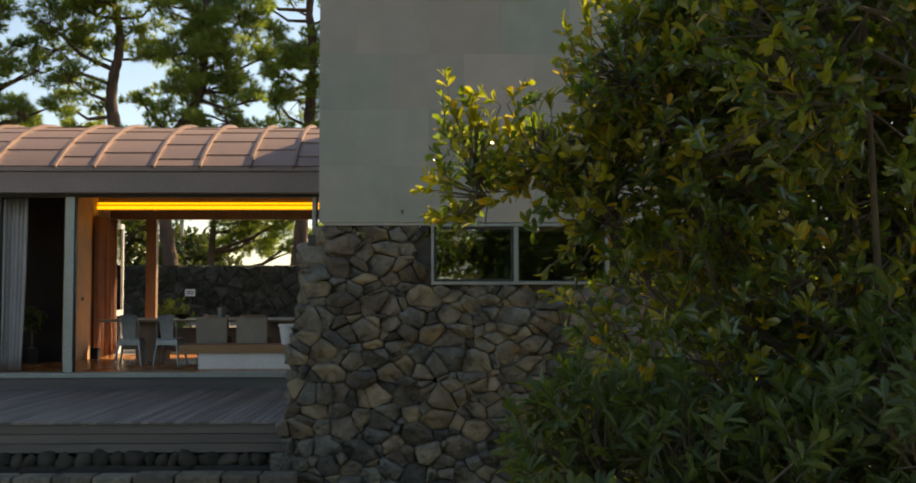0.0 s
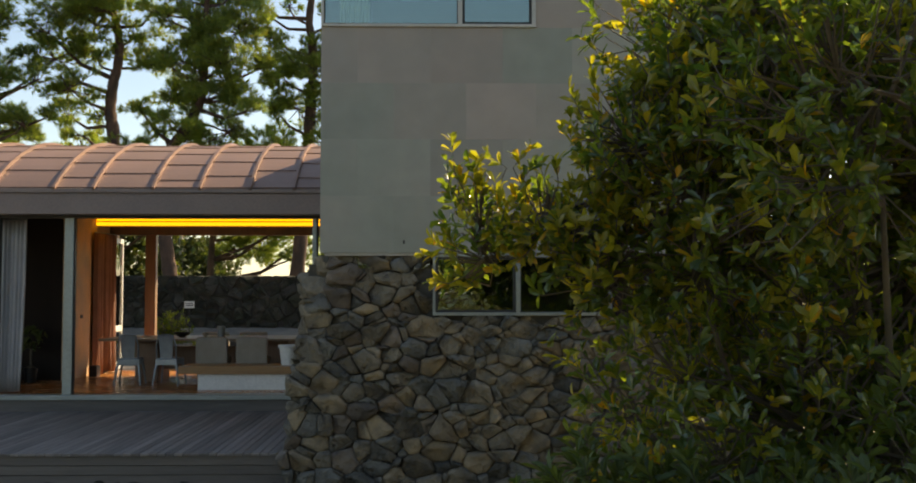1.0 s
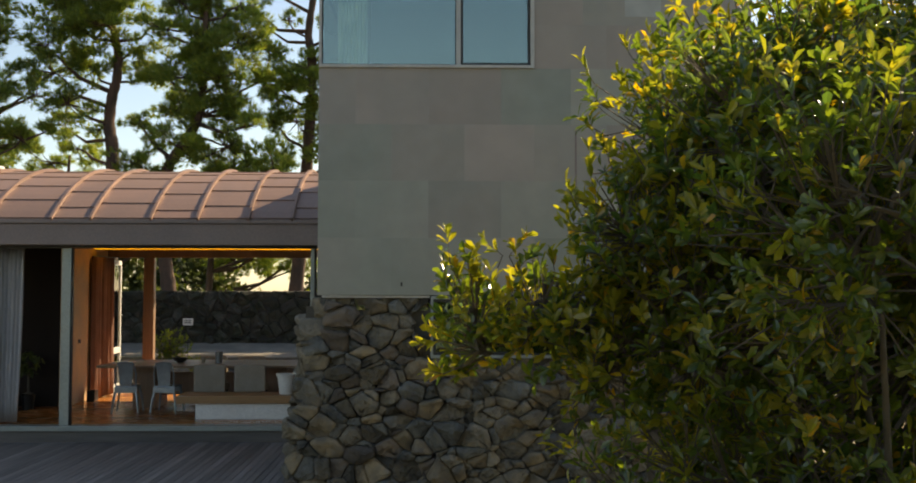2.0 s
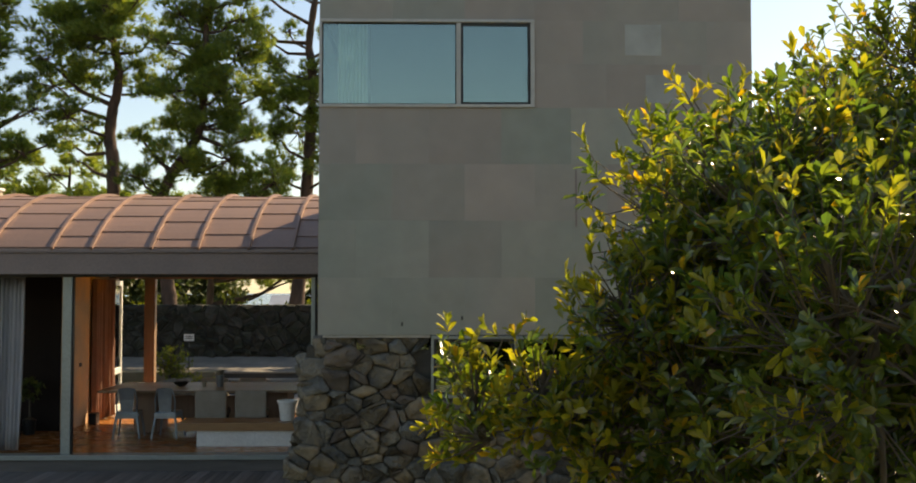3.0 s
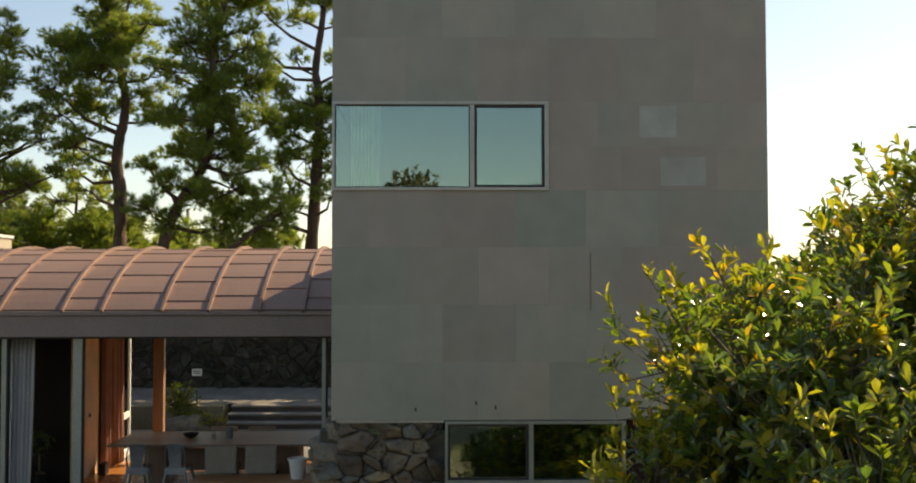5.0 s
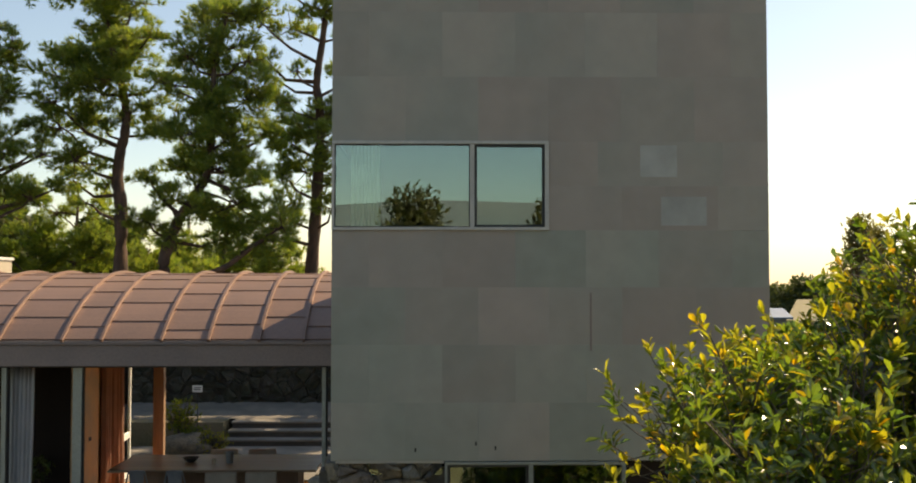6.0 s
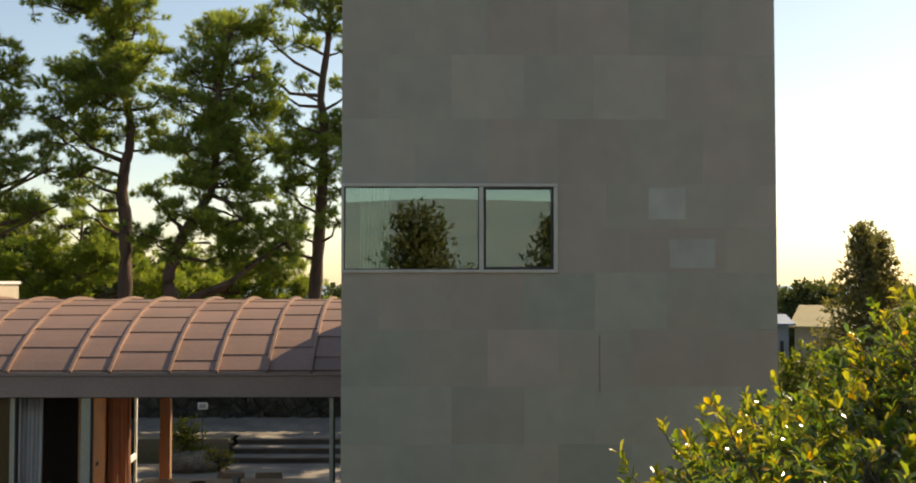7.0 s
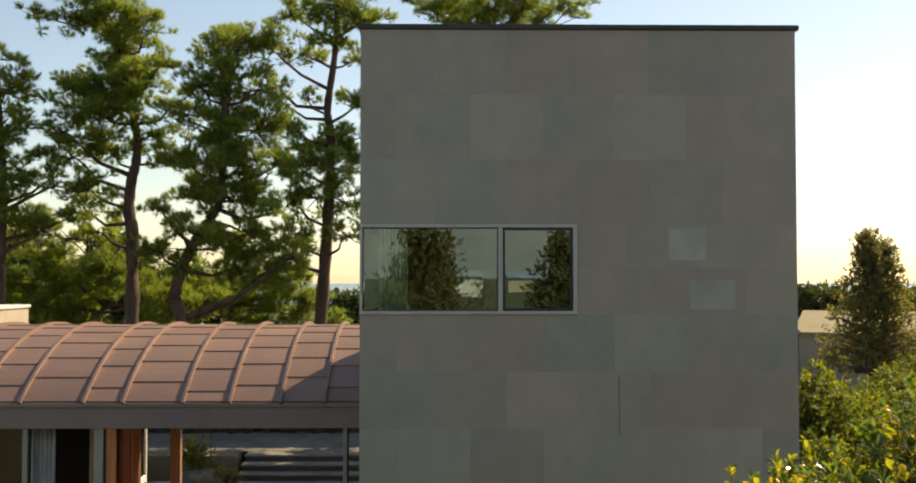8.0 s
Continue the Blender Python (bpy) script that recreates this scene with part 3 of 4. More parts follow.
dm = Matrix.Translation((-6.36, BY + 0.1, FLOOR - 0.01)) @ pose(0, 0, 0, 0, 0, 5)
df.transform(dm)
hpart("door_frame", df, M_WHITE, parent=door)
dg = box((0.02, 0.08, 0.14), (0.026, 0.82, 2.6))
dg.transform(dm)
hpart("pane", dg, M_GLASS, parent=door).visible_shadow = False
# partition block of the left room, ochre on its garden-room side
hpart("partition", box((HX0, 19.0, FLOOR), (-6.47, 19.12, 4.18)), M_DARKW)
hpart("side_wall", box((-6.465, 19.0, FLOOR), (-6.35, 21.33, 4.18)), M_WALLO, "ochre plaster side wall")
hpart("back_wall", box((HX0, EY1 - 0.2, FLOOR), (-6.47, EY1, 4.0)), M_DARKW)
hpart("light_switch", box((-6.35, 19.62, 2.12), (-6.338, 19.75, 2.19), 0.003), M_BLACK)
hpart("cove_light", box((-6.34, 20.42, 3.89), (HX1 - 0.35, 20.5, 3.955), 0.008), M_GLOW, "warm yellow cove lamp along the ceiling")
hpart("cove_light", box((-6.34, 20.46, 3.985), (HX1 - 0.35, 20.5, 4.02), 0.008), M_GLOW)
hpart("cove_board", box((-6.34, 20.5, 3.87), (HX1 - 0.35, 20.54, 4.185), 0.003), M_POST)
chim = thing("chimney", "pale rendered roof box with a flat cap", "chimney", (-9.03, 20, 4.9))
part("body", box((-0.8, -0.8, -0.5), (0.75, 0.8, 0.56)), M_CREAM, chim)
part("cap", box((-0.84, -0.84, 0.562), (0.78, 0.84, 0.62), 0.01), M_WHITE, chim)

# ---- deck ----
deck = thing("deck", "weathered grey timber deck with a boarded front", "deck", (-8, DECK_Y, 0), kind="structure")
bm = box((0, 0, -0.028), (0.088, EY0 + 0.02 - DECK_Y, 0), 0.003)
me = bpy.data.meshes.new("deck_board")
bm.to_mesh(me)
bm.free()
me.materials.append(M_DECK)
for i in range(int((8 - 1.42 + 5.9) / 0.0955)):
    piece("deck_board", me, deck, Matrix.Translation((-5.9 + i * 0.0955, 0, DECK + 0.001 * math.sin(i * 2.1))))
for i in range(3):
    z1 = DECK - 0.032 - i * 0.108
    part("front_board", box((-6, 0.03 + 0.012 * i, z1 - 0.102), (6.58, 0.06 + 0.012 * i, z1), 0.004), M_DECKF, deck)
# one solid near-black block fills the space below the boards
part("deck_frame", box((-6, 0.2, 0.42), (6.5, EY0 - DECK_Y, DECK - 0.032)), M_DARK_BACKING, deck)
footing = thing("footing_stones", "row of rounded dark stones under the deck", "stones", (-8, 11.9, 0))
rng = random.Random(3)


def pebble(rng, rx, ry, rz):
    bm = bmesh.new()
    bmesh.ops.create_icosphere(bm, subdivisions=2, radius=1)
    off = Vector((rng.uniform(0, 50), rng.uniform(0, 50), 0))
    for v in bm.verts:
        v.co *= 1 + 0.5 * noise.noise(v.co * 1.3 + off)
        v.co = Vector((v.co.x * rx, v.co.y * ry, v.co.z * rz))
    return bm


x = -14.0
while x < -1.3:
    w = rng.uniform(0.12, 0.24)
    s = part("stone", pebble(rng, w * 0.56, 0.12, rng.uniform(0.09, 0.13)), M_MOSS_SHADE, footing, smooth=True)
    s.location = (x + w / 2 + 8, rng.uniform(0.06, 0.14), 0.34)
    x += w
part("footing_wall", box((-6, -0.02, 0), (6.6, 0.5, 0.30)), M_DARK_BACKING, footing)
kerb = thing("kerb", "low kerb of squared dark stone blocks", "kerb", (-8, 11.4, 0), kind="structure")
x = -14.0
while x < -1.5:
    w = rng.uniform(0.35, 0.5)
    part("kerb_stone", box((x + 8 + 0.008, rng.uniform(-0.02, 0.02), 0), (x + w + 8 - 0.008, 0.32, 0.27 + rng.uniform(-0.015, 0.015)), 0.03), M_STONE, kerb)
    x += w

# ---- garden behind the house ----
terrace = thing("garden_terrace", "raised garden ground behind the house", "terrace", (-5, 22, 0), kind="structure")
part("terrace_soil", box((-14, 0.0, 0), (14, 5.2, 0.86)), M_PAVE, terrace)
part("upper_soil", box((-14, 6.0, 0), (-0.6, 11, 1.36)), M_SOIL, terrace)
slope = bmesh.new()
low, high = [[slope.verts.new((x, y, z)) for x in (-14, 5.6)] for y, z in ((6.7, 1.364), (8.5, 1.62))]
foot = [slope.verts.new((x, 8.5, 1.2)) for x in (-14, 5.6)]
for q in ((low[0], low[1], high[1], high[0]), (low[0], foot[0], foot[1], low[1]), (foot[0], high[0], high[1], foot[1])):
    slope.faces.new(q)
for k in (0, 1):
    slope.faces.new((low[k], high[k], foot[k]))
bmesh.ops.recalc_face_normals(slope, faces=slope.faces)
part("upper_path", slope, M_PAVE, terrace)
steps = thing("garden_steps", "three broad stone steps with dark risers", "steps", (-5.4, 27, 0), kind="structure")
for i, (y0, z1) in enumerate(((0.25, 1.02), (0.72, 1.19), (1.2, 1.36))):
    part("riser", box((0, y0, 0), (5.6, 5.0, z1 - 0.05)), M_RISER, steps)
    part("tread", box((-0.03, y0 - 0.05, z1 - 0.048), (5.65, (y0 + 0.55) if i < 2 else 4.0, z1), 0.01), M_PAVE, steps)
garden_wall = thing("garden_wall", "moss-grown stone wall behind the garden, its colour darkened as by tree shade", "wall", (-5, 30.5, 0), kind="structure")
part("wall_body", box((-14, 0, 0), (9, 0.5, 3.05)), M_DARK_BACKING, garden_wall)
rng = random.Random(21)
for poly in cells(rng, -12, -1.0, 1.3, 3.1, 0.36, 0.2):
    made = stone(poly, rng, 0.06, 0.2)
    if made:
        (sx, sz), v, f = made
        ob = mesh_object("stone", v, f, M_MOSS_SHADE, garden_wall)
        ob.location = (sx + 5, -0.03, sz)
sign = thing("garden_sign", "small white sign plate on a thin stake", "sign", (-6.15, 27.4, 0.86))
part("plate", box((-0.13, -0.01, 1.35), (0.13, 0.0, 1.53), 0.004), M_WHITE, sign)
part("stake", tube([(0, 0.012, 0), (0, 0.012, 1.5)], [0.012, 0.012]), M_BLACK, sign)
for k in (0, 1):
    part("lettering", box((-0.09, -0.014, 1.41 + 0.05 * k), (0.09, -0.0102, 1.43 + 0.05 * k)), M_BLACK, sign)

# ---- plants ----


def frames(dirs):
    """Two directions square to each of dirs."""
    d = dirs / np.linalg.norm(dirs, axis=1, keepdims=True)
    ref = np.where(np.abs(d[:, 2:3]) > 0.9, np.array([[1.0, 0, 0]]), np.array([[0, 0, 1.0]]))
    u = np.cross(d, ref)
    u /= np.linalg.norm(u, axis=1, keepdims=True)
    return d, u, np.cross(d, u)


LEAF_V = np.array([(0, 0, 0), (0.36, 0.36, 0.05), (0.36, -0.36, 0.05), (0.38, 0, -0.01), (0.74, 0.5, 0.03), (0.74, -0.5, 0.03), (0.74, 0, -0.03), (1, 0, -0.1)])
LEAF_F = [(0, 3, 1), (0, 2, 3), (1, 3, 6, 4), (3, 2, 5, 6), (4, 6, 7), (6, 5, 7)]
PLAIN_V = np.array([(0, 0, 0), (0.45, 0.5, 0.04), (0.45, -0.5, 0.04), (1, 0, -0.06)])
PLAIN_F = [(0, 2, 1), (1, 2, 3)]
BLADE_V = np.array([(0, 0.5, 0), (0, -0.5, 0), (1, 0, 0)])
BLADE_F = [(0, 1, 2)]


def leaves(name, at, axis, per, length, width, tilt, material, parent, seed, blade=False, kind="stuff", plain=False):
    """per leaves round each point at, opening round its axis by tilt degrees (from, to)."""
    g = np.random.default_rng(seed)
    at, axis = np.repeat(at, per, 0), np.repeat(axis, per, 0)
    n = len(at)
    d, u, w = frames(axis)
    if not blade:
        at = at + d * g.uniform(-1.1, 0.15, (n, 1)) * length
    phi = g.uniform(0, 2 * np.pi, n)[:, None]
    th = np.radians(g.uniform(tilt[0], tilt[1], n))[:, None]
    side = np.cos(phi) * u + np.sin(phi) * w
    out = np.cos(th) * d + np.sin(th) * side
    up = np.sin(th) * d - np.cos(th) * side
    if not blade:
        up = up + g.normal(0, 0.35, (n, 3))
        up -= out * np.sum(up * out, 1, keepdims=True)
        up /= np.linalg.norm(up, axis=1, keepdims=True)
    cr = np.cross(up, out)
    ln = (length * g.uniform(0.65, 1.2, n))[:, None, None]
    wd = (width * g.uniform(0.75, 1.2, n))[:, None, None]
    t_v, t_f = (BLADE_V, BLADE_F) if blade else (PLAIN_V, PLAIN_F) if plain else (LEAF_V, LEAF_F)
    v = at[:, None, :] + ln * t_v[None, :, 0:1] * out[:, None, :] + wd * t_v[None, :, 1:2] * cr[:, None, :] + ln * t_v[None, :, 2:3] * up[:, None, :]
    k = len(t_v)
    f = [tuple(i * k + j for j in q) for i in range(n) for q in t_f]
    ob = mesh_object(name, v.reshape(-1, 3).tolist(), f, material, parent)
    return tagged(ob, kind=kind) if kind else ob


def on_sphere(g, n):
    v = g.normal(0, 1, (n, 3))
    return v / np.linalg.norm(v, axis=1, keepdims=True)


def shrub(name, label, root, blobs, material, seed, per_area=26, per=9, length=0.11, width=0.04, stems=7, bark=M_TWIG, sub=5, spread=0.16, fill=0.35, category="shrub", plain=True, lit_mat=None):
    """A shrub: stems that fork into its blobs (middle and half-axes), with rosettes of leaves in tufts on and inside them."""
    g = np.random.default_rng(seed)
    r = random.Random(seed)
    ob = thing(name, label, category, root)
    o = np.array(root)
    tufts, axes, tips, tip_axes = [], [], [], []
    twigs = bmesh.new()
    for c, h in blobs:
        c, h = np.array(c) - o, np.array(h)
        area = 4 * np.pi * ((h[0] * h[1]) ** 1.6 / 3 + (h[0] * h[2]) ** 1.6 / 3 + (h[1] * h[2]) ** 1.6 / 3) ** (1 / 1.6)
        n = int(area * per_area / sub * (0.95 if h.min() < 0.45 else 1.0))
        for dvec in on_sphere(g, n):
            k = r.uniform(0.82, 1.06) if r.random() > fill else r.uniform(0.35, 0.8)
            wob = 1 + 0.16 * noise.noise(Vector(dvec * 2.3 + c))
            p = c + dvec * h * k * wob
            if p[2] + o[2] < 0.1:
                continue
            out = dvec / h
            out = out / np.linalg.norm(out) + np.array([0, 0, 0.55])
            base = p - out / np.linalg.norm(out) * 0.3
            if r.random() < 0.8:
                tube([c + (p - c) * 0.25 + g.normal(0, 0.05, 3), base, p], [0.012, 0.007, 0.003], 4, twigs, False)
            for _ in range(sub):
                q = p + np.clip(g.normal(0, 1, 3), -1.3, 1.3) * min(spread, 0.42 * h.min()) * np.array([1, 1, 0.9])
                x = out / np.linalg.norm(out) + np.array([0, 0, 0.3]) + g.normal(0, 0.35, 3)
                # outer rosettes take the sunlit leaf colour, inner ones stay dark
                lit_tip = lit_mat and k > 0.88 and r.random() < (0.85 if h.min() < 0.45 else 0.5)
                (tips if lit_tip else tufts).append(q + x * length * 0.15 if lit_tip else q)
                (tip_axes if lit_tip else axes).append(x)
                if k > 0.8:
                    tube([base, q - x * length * 0.9, q], [0.005, 0.004, 0.002], 3, twigs, False)
    for i in range(stems):
        c, h = blobs[i % len(blobs)]
        if min(h) < 0.45 and len(blobs) > 5:
            hub = Vector(blobs[3][0]) - Vector(root)
            tip = Vector(c) - Vector(root)
            part("branch", tube([hub, hub.lerp(tip, 0.5) + Vector((0.05, 0.08, 0.07)), tip], [0.016, 0.011, 0.005], 6), bark, ob, smooth=True)
            continue
        end = Vector(c) - Vector(root) + Vector((r.uniform(-0.2, 0.2), r.uniform(-0.2, 0.2), 0))
        mid = end * 0.5 + Vector((r.uniform(-0.25, 0.25), r.uniform(-0.25, 0.25), 0.1))
        part("stem", tube([(r.uniform(-0.1, 0.1), r.uniform(-0.1, 0.1), -0.05), mid * 0.5, mid, end], [0.045, 0.035, 0.022, 0.01], 6), bark, ob, smooth=True)
    tagged(part("twigwork", twigs, bark, ob), kind="stuff")
    leaves("foliage", np.array(tufts), np.array(axes), per, length, width, (22, 82), material, ob, seed, plain=plain)
    if tips:
        leaves("lit_tip", np.array(tips), np.array(tip_axes), max(per - 2, 4), length, width, (14, 66), lit_mat, ob, seed + 500, plain=plain)
    return ob


def pine(label, root, trunk, clumps, seed, thick=0.2, needle=0.2, depth=1.0, density=1.0):
    """A pine: a trunk through (across, up), and clumps (across, up, radius) of needle tufts, each on a limb of its own."""
    g = np.random.default_rng(seed)
    r = random.Random(seed)
    ob = thing("pine_tree", label, "pine tree", root, group="pines behind the house")
    pts = [Vector((x, 0.15 * math.sin(z), z)) for x, z in trunk]
    n = len(pts)
    smooth = []
    for i in range(n - 1):
        p0, p1, p2, p3 = pts[max(i - 1, 0)], pts[i], pts[i + 1], pts[min(i + 2, n - 1)]
        for s in range(5):
            t = s / 5
            smooth.append(0.5 * ((2 * p1) + (p2 - p0) * t + (2 * p0 - 5 * p1 + 4 * p2 - p3) * t * t + (3 * p1 - p0 - 3 * p2 + p3) * t ** 3))
    smooth.append(pts[-1])
    m = len(smooth)
    girth = [thick * (1 - 0.78 * i / (m - 1)) * (1 + 0.08 * math.sin(i * 2.3)) for i in range(m)]
    girth[0] *= 1.3
    part("trunk", tube(smooth, girth, 10), M_BARK, ob, smooth=True)
    twigs = bmesh.new()
    at, ax = [], []
    for x, z, rad in clumps:
        c = Vector((x, r.uniform(-depth, depth), z))
        # the limb leaves the trunk a little below its clump and bends up into it
        k = min(range(m), key=lambda i: (smooth[i] - Vector((x, 0, z - 0.35 * abs(x - smooth[i].x) - 0.25))).length)
        root_p = smooth[k]
        way = c - root_p
        lr = min(girth[k] * 0.6, 0.022 + 0.026 * way.length)
        bend = root_p + way * 0.5 + Vector((r.uniform(-0.12, 0.12), r.uniform(-0.12, 0.12), -0.10 * way.length + r.uniform(-0.1, 0.15)))
        near = root_p + way * 0.8 + Vector((r.uniform(-0.08, 0.08), 0, r.uniform(-0.12, 0.0)))
        part("limb", tube([root_p, bend, near, c], [lr, lr * 0.75, lr * 0.5, lr * 0.25], 6), M_BARK, ob, smooth=True)
        # a clump is several small ragged pads, each a dome of upturned tufts
        for _ in range(max(5, int(17 * rad / 0.6))):
            o = Vector(on_sphere(g, 1)[0]) * rad * r.uniform(0.3, 1.22)
            o.x, o.y, o.z = o.x * 1.35, o.y * 1.4, o.z * 0.9
            q = c + o
            pr = rad * r.uniform(0.26, 0.5)
            tube([c - Vector((0, 0, 0.1 * rad)), c.lerp(q, 0.6) - Vector((0, 0, 0.05)), q], [0.02, 0.013, 0.006], 4, twigs, False)
            cnt = max(6, int(40 * density * (pr / 0.3) ** 2))
            v = on_sphere(g, cnt) * (g.uniform(0.15, 1, (cnt, 1)) ** 0.5)
            v[:, 2] = v[:, 2] * 0.7 + 0.15
            at.append(np.array(q) + v * pr)
            out = np.array(o) / max(rad, 0.1)
            ax.append(v * np.array([0.9, 0.9, 0.6]) + out * 0.45 + np.array([0, 0, 0.45]))
    tagged(part("twigwork", twigs, M_BARK, ob), kind="stuff")
    leaves("needles", np.concatenate(at), np.concatenate(ax), 15, needle, 0.02, (6, 62), M_PINE, ob, seed, True)
    return ob


def tree(name, label, root, height, width, material, seed, clumps=60, leaf=0.3, per=26, conical=False, category="tree", group=""):
    """A tree further off: trunk, limbs and a crown of many leaf clumps."""
    g = np.random.default_rng(seed)
    r = random.Random(seed)
    ob = thing(name, label, category, root, group)
    wood = tube([(0, 0, -0.2), (0.05, 0, height * 0.4), (0, 0.05, height * 0.9)], [height * 0.028, height * 0.018, 0.02], 7)
    at, ax = [], []
    for i in range(clumps):
        f = 0.22 + 0.78 * (i + r.random()) / clumps
        prof = (1.05 - f) * 1.25 if conical else math.sqrt(max(0.02, 1 - ((f - 0.58) / 0.46) ** 2))
        az, k = i * 2.399, r.uniform(0.45, 1.0)
        c = Vector((math.cos(az) * width / 2 * prof * k, math.sin(az) * width / 2 * prof * k, f * height))
        tube([(0, 0, f * height * 0.85), c], [0.05, 0.015], 4, wood, False)
        size = (0.10 + 0.09 * r.random()) * (width if not conical else width * 0.75)
        v = on_sphere(g, per) * (g.uniform(0.2, 1, (per, 1)) ** 0.5)
        at.append(np.array(c) + v * np.array([size, size, size * 0.8]))
        ax.append(v + np.array([0, 0, 0.5]))
    part("trunk", wood, M_BARK, ob)
    leaves("crown", np.concatenate(at), np.concatenate(ax), 5, leaf, leaf * 0.55, (10, 90), material, ob, seed, plain=True)
    return ob


# pines
pine("tall red pine with a bent brown trunk", (-9.6, 32, 1.3),
     [(0, -0.1), (0.06, 3.6), (0.06, 5.9), (-0.1, 6.84), (-0.05, 7.7), (0.09, 8.3), (0.12, 9.15), (-0.16, 10.5), (-0.39, 11.6), (-0.86, 12.6), (-1.2, 13.6)],
     [(-2.6, 12.5, 0.39), (-1.9, 12.7, 0.5), (-1.1, 12.8, 0.8), (0.0, 12.6, 0.7), (-0.4, 11.8, 0.7), (0.6, 12.2, 0.43), (-0.6, 10.9, 0.9), (0.2, 10.9, 0.7),
      (-1.4, 10.4, 0.62), (0.9, 11.2, 0.46), (-1.1, 9.8, 0.8), (0.0, 9.8, 0.7), (-1.8, 9.1, 0.5), (-1.7, 8.4, 0.56), (-0.7, 8.7, 0.68), (0.5, 9.2, 0.52),
      (-1.1, 7.4, 0.6), (-1.5, 6.8, 0.48), (-0.5, 6.8, 0.42), (-1.2, 6.2, 0.42), (-1.6, 13.9, 0.8), (-0.4, 13.9, 0.8), (0.8, 8.5, 0.42), (1.1, 10.1, 0.5)], 1, 0.23)
pine("leaning red pine with a dark crooked trunk", (-7.75, 31.4, 1.3),
     [(0.3, -0.1), (0.18, 1.0), (0.0, 2.3), (-0.14, 3.5), (-0.32, 4.3), (0.02, 5.4), (0.43, 6.15), (0.9, 7.0), (1.0, 8.2), (1.06, 9.4), (1.17, 10.6), (1.5, 11.7)],
     [(0.6, 11.8, 0.55), (1.2, 11.9, 0.6), (1.9, 11.7, 0.58), (2.5, 11.8, 0.4), (0.3, 10.5, 0.62), (1.3, 10.6, 0.68), (2.0, 10.5, 0.5), (0.0, 9.6, 0.5),
      (1.1, 9.4, 0.72), (2.0, 9.2, 0.78), (-0.4, 8.4, 0.6), (0.6, 8.2, 0.72), (1.7, 8.1, 0.72), (2.6, 8.2, 0.52), (0.0, 7.3, 0.6), (1.1, 7.2, 0.72),
      (2.0, 7.2, 0.56), (-0.5, 6.3, 0.42), (0.6, 6.0, 0.62), (1.8, 6.1, 0.62), (2.6, 6.6, 0.42), (1.4, 5.1, 0.68), (2.5, 5.1, 0.68), (3.2, 5.4, 0.5), (-0.9, 5.6, 0.5), (-1.0, 6.9, 0.42), (-0.2, 5.2, 0.5)], 2, 0.25)
pine("tall upright red pine beside the tower", (-4.3, 34, 1.3),
     [(-0.1, -0.1), (0.0, 1.5), (0.2, 3.4), (0.38, 5.9), (0.47, 8.1), (0.49, 9.4), (0.4, 10.2), (0.61, 11.8), (0.67, 13.0), (0.64, 14.6)],
     [(-1.3, 12.0, 0.44), (-0.5, 12.1, 0.5), (0.6, 12.4, 0.54), (-0.9, 13.4, 0.52), (0.0, 13.6, 0.62), (0.9, 13.5, 0.74), (1.5, 13.0, 0.55), (1.3, 11.9, 0.44),
      (1.3, 10.5, 0.5), (-1.7, 11.1, 0.44), (-1.1, 10.4, 0.32), (-0.2, 10.5, 0.3), (-0.9, 9.6, 0.46), (-0.2, 9.2, 0.6), (0.8, 9.2, 0.62), (-0.5, 8.4, 0.6),
      (0.6, 8.3, 0.66), (1.3, 8.5, 0.5), (0.0, 7.4, 0.58), (1.0, 7.2, 0.54), (-0.7, 7.2, 0.46), (1.1, 6.1, 0.5), (-0.6, 6.2, 0.54), (-1.1, 5.9, 0.4)], 3, 0.26)
pine("broad red pine with layered pads", (-13.0, 30.5, 1.3),
     [(0, -0.1), (0.12, 3.5), (0.15, 5.8), (0.13, 7.2), (0.04, 9.3), (0.0, 11.0)],
     [(0.1, 11.0, 0.41), (0.7, 10.6, 0.4), (0.3, 10.1, 0.56), (-0.4, 9.7, 0.58), (0.8, 9.3, 0.4), (0.2, 9.1, 0.56), (0.7, 8.8, 0.38), (-0.5, 8.4, 0.62),
      (0.4, 8.0, 0.54), (1.4, 7.7, 0.38), (0.8, 7.4, 0.5), (1.8, 7.4, 0.28), (-0.3, 7.1, 0.56), (0.5, 6.3, 0.54), (1.3, 6.2, 0.48), (1.9, 6.5, 0.35),
      (-0.5, 5.8, 0.58), (-1.3, 7.6, 0.6), (-1.2, 9.0, 0.6), (-1.4, 6.2, 0.6)], 4, 0.2)
pine("red pine whose top shows over the tower", (1.4, 38, 1.3),
     [(0, -0.1), (0.2, 6), (0.3, 10), (0.1, 14.4)],
     [(-2.9, 14.9, 0.32), (-2.2, 14.6, 0.5), (-1.5, 14.8, 0.66), (-0.6, 14.7, 0.68), (0.4, 14.9, 0.8), (1.4, 14.7, 0.74), (2.1, 14.4, 0.54), (2.7, 14.6, 0.5),
      (3.3, 14.2, 0.35), (3.5, 14.6, 0.3), (-0.9, 13.8, 0.72), (1.0, 13.8, 0.8), (-0.3, 12.6, 0.8), (1.6, 12.4, 0.8), (-1.6, 12.6, 0.7)], 5, 0.24)
